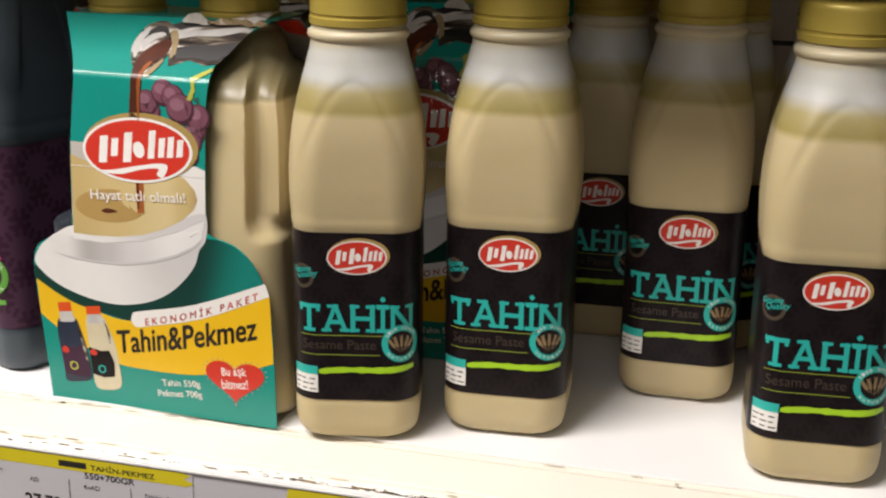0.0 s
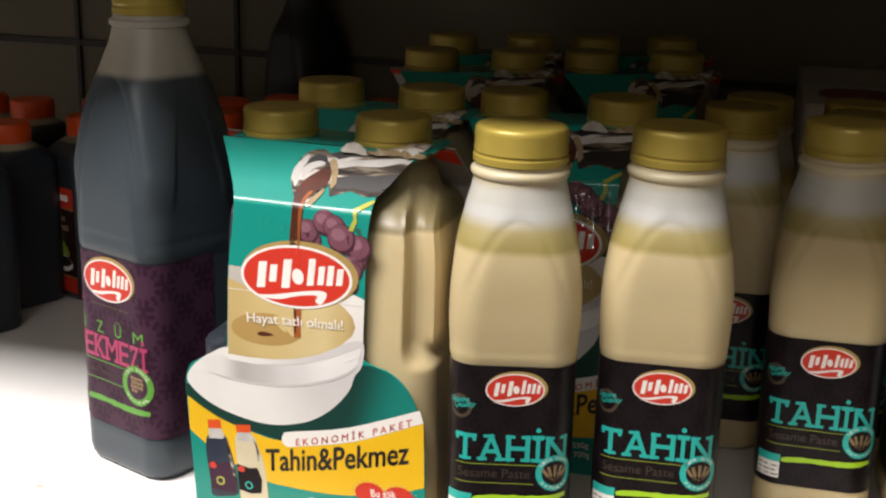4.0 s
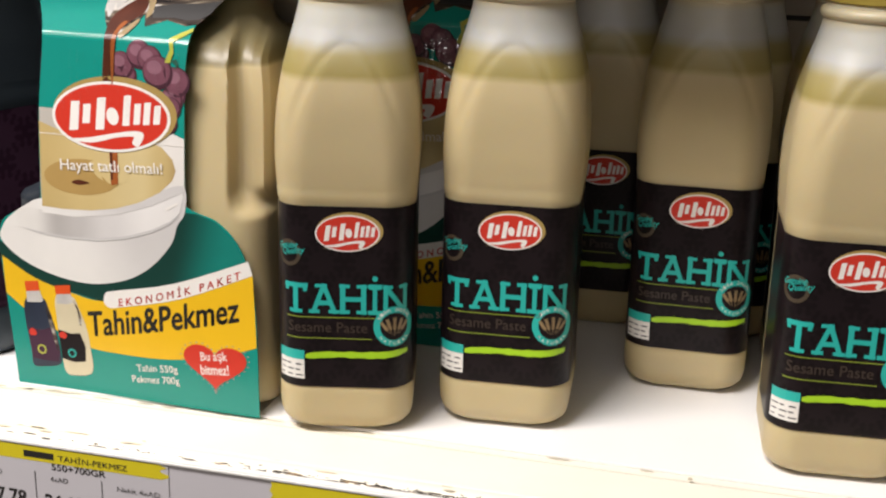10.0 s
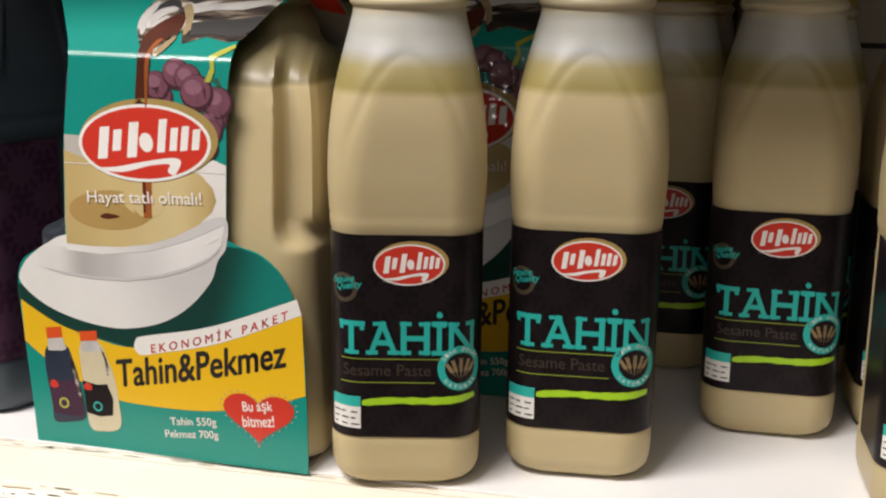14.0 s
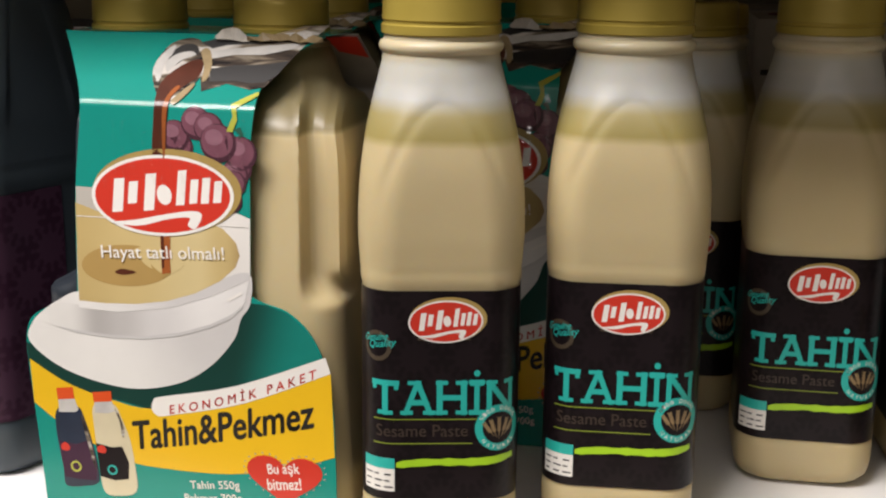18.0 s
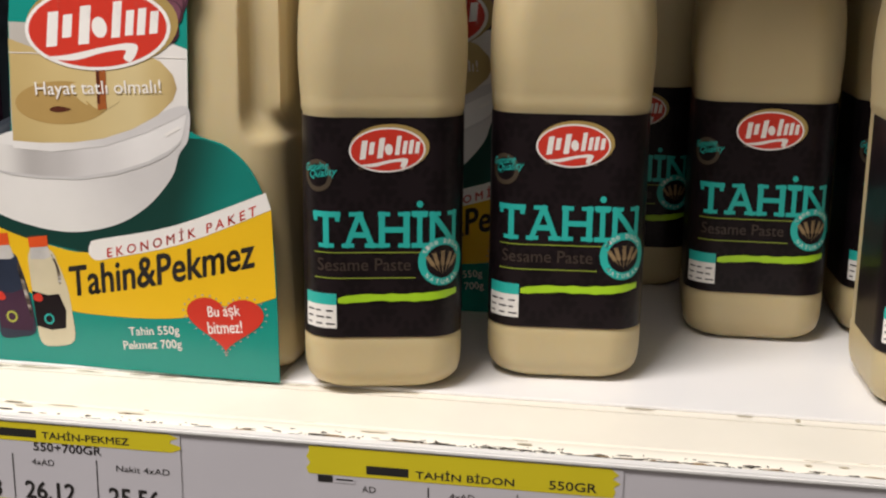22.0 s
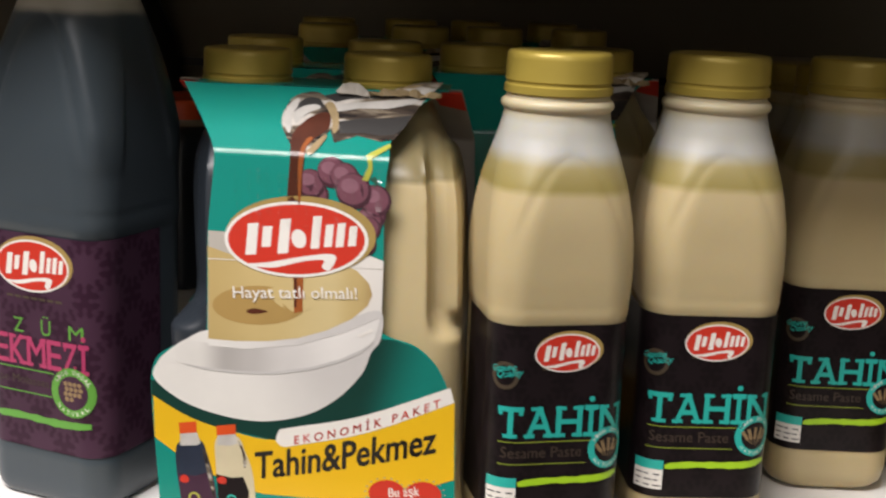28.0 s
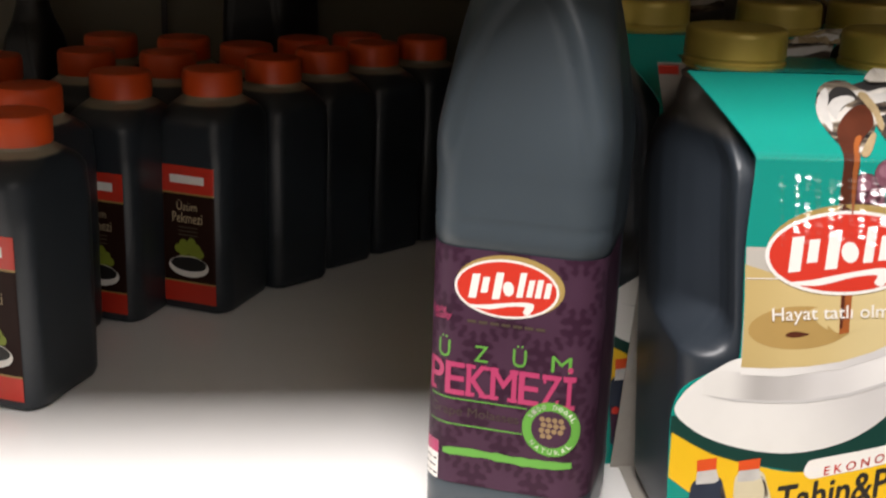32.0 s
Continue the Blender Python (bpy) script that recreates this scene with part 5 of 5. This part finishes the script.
def wavy(x0, x1, z0, z1, seed):
    """A torn-looking printed band."""
    rnd = random.Random(seed)
    pts = [(x0, z0), (x1 - 0.002, z0)]
    for i in range(5):
        pts.append((x1 + rnd.uniform(-0.0025, 0.0015), z0 + (z1 - z0) * (0.2 + 0.15 * i)))
    pts += [(x1 - 0.003, z1), (x0, z1)]
    for i in range(4):
        pts.append((x0 + rnd.uniform(-0.001, 0.002), z1 - (z1 - z0) * (0.2 + 0.2 * i)))
    return pts


def price_label(x, w, low, bar, title, size_text, cells, seed):
    """bar: span of the maker's name; title and size_text: (text, x, z, width)."""
    t = thing("price_label", "paper price label with a yellow band on the shelf rail", "price label", SHELF.copy(), "price labels on the rail")
    part("paper", box_bm(x, x + w, -0.0486, -0.0483, -0.0338, -0.0036), M["paper"], t)

    def fn(s, z, off):
        return s, -0.0486 - off, z

    print_on("yellow_band", [wavy(x, x + w * 0.99, low, -0.0036, seed)], M["label_yellow"], t, fn, 1, 0.02)
    print_on("maker_bar", [rect(bar[0], title[2], bar[1], title[2] + 0.0030)], M["ink"], t, fn, 2, 0.02)
    ink("title_lettering", words_bm(title[0], title[1], title[2], title[3], 0.0033, bold=0.030), M["ink"], t, fn, 2, 0.02)
    ink("size_lettering", words_bm(size_text[0], size_text[1], size_text[2], size_text[3], 0.0030, bold=0.022), M["ink"], t, fn, 2, 0.02)
    for i, (cx, head, price) in enumerate(cells):
        ink("cell_heading", words_bm(head, cx + 0.003, -0.0186, 0.0018 * len(head) + 0.001, 0.0022), M["ink"], t, fn, 2, 0.02)
        if price:
            ink("price_lettering", words_bm(price, cx, -0.0312, 0.0180, 0.0064, bold=0.03), M["ink"], t, fn, 2, 0.02)
        if i:
            print_on("cell_line", [rect(cx - 0.0042, -0.0325, cx - 0.0038, -0.0150)], M["ink"], t, fn, 2, 0.02)
    print_on("mark_print", [rect(x + 0.003, -0.0160, x + 0.008, -0.0136)], M["ink"], t, fn, 2, 0.02)
    print_on("mark_frame", [rect(x + 0.0085, -0.0160, x + 0.0155, -0.0136)], M["paper"], t, fn, 2, 0.02)
    print_on("mark_print", [rect(x + 0.0092, -0.0151, x + 0.0148, -0.0145)], M["ink"], t, fn, 3, 0.02)
    print_on("yellow_foot", [rect(x, -0.0337, x + w * 0.8, -0.0320)], M["label_yellow"], t, fn, 1, 0.02)
    return t


price_label(-0.012, 0.1090, -0.0102, (0.0320, 0.0458), ("TAHİN-PEKMEZ", 0.0478, -0.0088, 0.0312), ("550+700GR", 0.0445, -0.0133, 0.0245), [(0.0135, "AD", "27.78"), (0.0405, "4xAD", "26.12"), (0.0710, "Nakit 4xAD", "25.56")], 2)
price_label(0.1412, 0.1020, -0.0134, (0.1605, 0.1745), ("TAHİN BİDON", 0.1768, -0.0122, 0.0320), ("550GR", 0.2200, -0.0122, 0.0150), [(0.1560, "AD", ""), (0.1850, "4xAD", ""), (0.2140, "Nakit 4xAD", "")], 7)

# grime along the rolled edge and a chip in the liner
rnd = random.Random(11)
bm = bmesh.new()
for i in range(620):
    x = rnd.uniform(-0.25, 0.45)
    if rnd.random() < 0.6:
        x = rnd.gauss(0.21, 0.07)
    w = rnd.choice((0.0005, 0.0009, 0.0016, 0.0034)) * rnd.uniform(0.6, 1.2)
    h = rnd.uniform(0.00012, 0.00045)
    y = -0.0437 + abs(rnd.gauss(0.0, 0.0010))
    ring = []
    for k in range(7):
        a = 2 * math.pi * k / 7
        yy = y + h * math.sin(a) * rnd.uniform(0.5, 1.0)
        zz = -0.0012 if yy > -0.0385 else (-0.0012 - 0.16 * (-0.0385 - yy) if yy > -0.0410 else -0.0016 - 0.55 * (-0.0410 - yy) if yy > -0.0430 else -0.0027 - 1.36 * (-0.0430 - yy))
        ring.append(bm.verts.new((x + w * math.cos(a) * rnd.uniform(0.6, 1.0), yy, zz + 0.00012)))
    bm.faces.new(ring)
ob = part("edge_grime", bm, M["grime"], None)
ob.matrix_world = SHELF
tagged(ob, "black worn grime spots along the shelf's rolled edge", "grime", kind="stuff")
M["rust"] = mat("brown_worn_paint", (0.20, 0.13, 0.055), rough=0.75, vary=0.6, scale=260, bump=0.3)
rnd = random.Random(21)
bm = bmesh.new()
for i in range(150):
    x = rnd.gauss(0.255, 0.055)
    w, h = rnd.uniform(0.0012, 0.0065), rnd.uniform(0.0003, 0.0010)
    y = -0.0440 + abs(rnd.gauss(0.0, 0.0006))
    ring = []
    for k in range(9):
        a = 2 * math.pi * k / 9
        yy = max(-0.0441, y + h * math.sin(a) * rnd.uniform(0.5, 1.0))
        zz = -0.0016 - 0.55 * (-0.0410 - yy) if yy > -0.0430 else -0.0027 - 1.36 * (-0.0430 - yy)
        ring.append(bm.verts.new((x + w * math.cos(a) * rnd.uniform(0.6, 1.0), yy, zz + 0.00008)))
    bm.faces.new(ring)
ob = part("worn_paint", bm, M["rust"], None)
ob.matrix_world = SHELF
tagged(ob, "brown worn paint along the shelf's rolled edge", "stain", kind="stuff")
bm = bmesh.new()
rnd = random.Random(12)
for i in range(70):
    x = rnd.uniform(-0.25, 0.45) if i > 25 else rnd.gauss(0.03, 0.03)
    w, h = rnd.uniform(0.001, 0.006), rnd.uniform(0.0002, 0.0008)
    y = rnd.choice((-0.0022, -0.0026, -0.0360, -0.0395)) + rnd.uniform(-0.0014, 0.0004)
    z = -0.0010 if y > -0.01 else -0.0010
    bm.faces.new([bm.verts.new((x + w * math.cos(a), y + h * math.sin(a), z)) for a in (2 * math.pi * k / 7 for k in range(7))])
ob = part("edge_stain", bm, M["dirty_metal"], None)
ob.matrix_world = SHELF
tagged(ob, "brownish stains along the edge of the shelf liner", "stain", kind="stuff")
part("liner_chip", box_bm(0.2992, 0.3010, 0.0018, 0.0030, 0.0001, 0.0010, 0.0003), M["dirty_metal"], None)
tagged(bpy.data.objects["liner_chip"], "small curled grey chip at the liner's edge", "debris")

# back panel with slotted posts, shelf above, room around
set_piece("back_panel", box_bm(-1.2, 1.4, 0.560, 0.575, -0.05, 0.42), M["panel"], "beige metal back panel of the shelving, coloured darker for the shade", "back panel")
for z in (0.145, 0.245):
    set_piece("back_panel_joint", box_bm(-1.2, 1.4, 0.556, 0.5598, z, z + 0.006), M["dark_steel"], "dark joint between back panels", "trim")
for x in (-0.40, -0.235, 0.62):
    set_piece("back_post", box_bm(x, x + 0.004, 0.5555, 0.5598, 0.0, 0.40), M["dark_steel"], "narrow dark upright slot in the back panel", "trim")
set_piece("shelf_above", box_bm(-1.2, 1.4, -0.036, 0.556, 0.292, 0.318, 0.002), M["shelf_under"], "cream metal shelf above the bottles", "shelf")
for name, b, key, lab in (("floor", (-4, 4, -2.6, 1.2, -1.0, -0.95), "floor", "grey shop floor"), ("ceiling", (-4, 4, -2.6, 1.2, 1.75, 1.8), "room", "pale shop ceiling"),
                          ("wall_south", (-4, 4, -2.65, -2.6, -0.95, 1.75), "room", "pale wall behind the aisle"), ("wall_north", (-4, 4, 1.15, 1.2, -0.95, 1.75), "room", "pale wall behind the shelving"),
                          ("wall_west", (-4, -3.95, -2.6, 1.15, -0.95, 1.75), "room", "pale end wall of the aisle"), ("wall_east", (3.95, 4, -2.6, 1.15, -0.95, 1.75), "room", "pale end wall of the aisle")):
    ob = link_mesh(name, box_bm(*b), M[key])
    tagged(ob, lab, name.split("_")[0], kind="structure")

# ---- bottles and packs ----
b1 = tahin_bottle(pose(0.1500, 0.0255, 0, 0, 0, 15))
for x, y, a, size in ((0.2150, 0.0515, 6, 1.0), (0.3515, 0.0465, 6, 1.0), (0.2865, 0.1150, 3, 0.985), (0.2325, 0.1850, 4, 0.95), (0.2380, 0.2500, 2, 0.93),
                      (0.2950, 0.1850, 5, 0.95), (0.2930, 0.2500, 3, 0.93), (0.3490, 0.1310, 6, 0.985), (0.3580, 0.1960, 4, 0.95)):
    copy_thing(b1, pose(x, y, 0, 0, 0, a) @ Matrix.Scale(size, 4))
molasses_bottle(pose(-0.0476, 0.0535, 0, 0, 0, -20))
p1 = combo_pack(pose(0, 0, 0, 0, 0, 0))
packs = [p1]
for x, y, a in ((-0.0100, 0.0910, 1), (0.0945, 0.1000, 3), (0.014, 0.250, 19), (0.115, 0.292, 19), (0.000, 0.345, 19), (0.100, 0.386, 19)):
    packs.append(copy_thing(p1, pose(x, y, 0, 0, 0, a)))
crinkled_film(packs[0], 0.032, 0.088, 0.127, 0.1555, (-42, -20), (25, 44), 0.0040, 4)
crinkled_film(packs[2], 0.040, 0.088, 0.122, 0.1575, (0, 20), (13, 27), 0.0032, 9)
d1 = dark_bottle(pose(-0.1900, 0.3000, 0, 0, 0, -24))
for x, y, a in ((-0.2650, 0.1740, -22), (-0.2740, 0.2390, -20), (-0.2370, 0.2860, -22), (-0.1590, 0.3430, 221), (-0.1310, 0.3800, 221), (-0.0990, 0.4110, 221), (-0.0660, 0.4400, 221), (-0.2680, 0.3540, -20), (-0.2210, 0.3540, -20),
                (-0.1780, 0.3920, 221), (-0.2190, 0.4150, -20), (-0.1440, 0.4240, 221), (-0.1090, 0.4450, 221), (-0.3210, 0.2450, -20), (-0.3150, 0.3280, -20), (-0.2650, 0.4180, -20), (-0.3580, 0.3300, -18)):
    copy_thing(d1, pose(x, y, 0, 0, 0, a))


def tall_dark_bottle(m, k):
    t = thing("tall_dark_bottle", "tall dark molasses bottle at the back of the shelf", "bottle", m, "tall dark bottles at the back")
    body = part("body", bottle_bm(MOL_RINGS, (0.130, 0.206, 0.0235), 0.010), M["black_tall"], t, "", True)
    cap = gold_cap(t, 0.2348, 0.0176, 0.0175)
    cap.data.materials[0] = M["orange"]
    cap["label"] = "orange screw cap"
    for o in (body, cap):
        o.scale = (k, k, k)
    return t


tall_dark_bottle(pose(-0.1700, 0.5280, 0, 0, 0, -20), 0.92)
tall_dark_bottle(pose(-0.3350, 0.5150, 0, 0, 0, -20), 0.62)


def carton(m):
    t = thing("carton", "pale cardboard carton with dark red print", "box", m)
    part("box", box_bm(0.0, 0.200, 0.0, 0.190, 0.0, 0.176, 0.0012), M["carton"], t)
    part("tape", box_bm(0.0, 0.200, 0.085, 0.110, 0.1761, 0.1765), M["board"], t, "brown packing tape")

    def top(sx, sy, off):
        return sx, sy, 0.1765 + off

    def front(sx, sz, off):
        return sx, -off, sz

    print_on("red_print", [spline([(0.012, 0.030), (0.060, 0.020), (0.070, 0.060), (0.020, 0.070)], 4)], M["maroon"], t, top, 1, 0.05)
    print_on("red_print", [spline([(0.090, 0.024), (0.150, 0.016), (0.160, 0.066), (0.100, 0.072)], 4)], M["maroon"], t, top, 1, 0.05)
    print_on("front_line", [rect(0.004, 0.146, 0.196, 0.149)], M["dark_steel"], t, front, 1, 0.05)
    return t


carton(pose(0.262, 0.300, 0, 0, 0, 3))
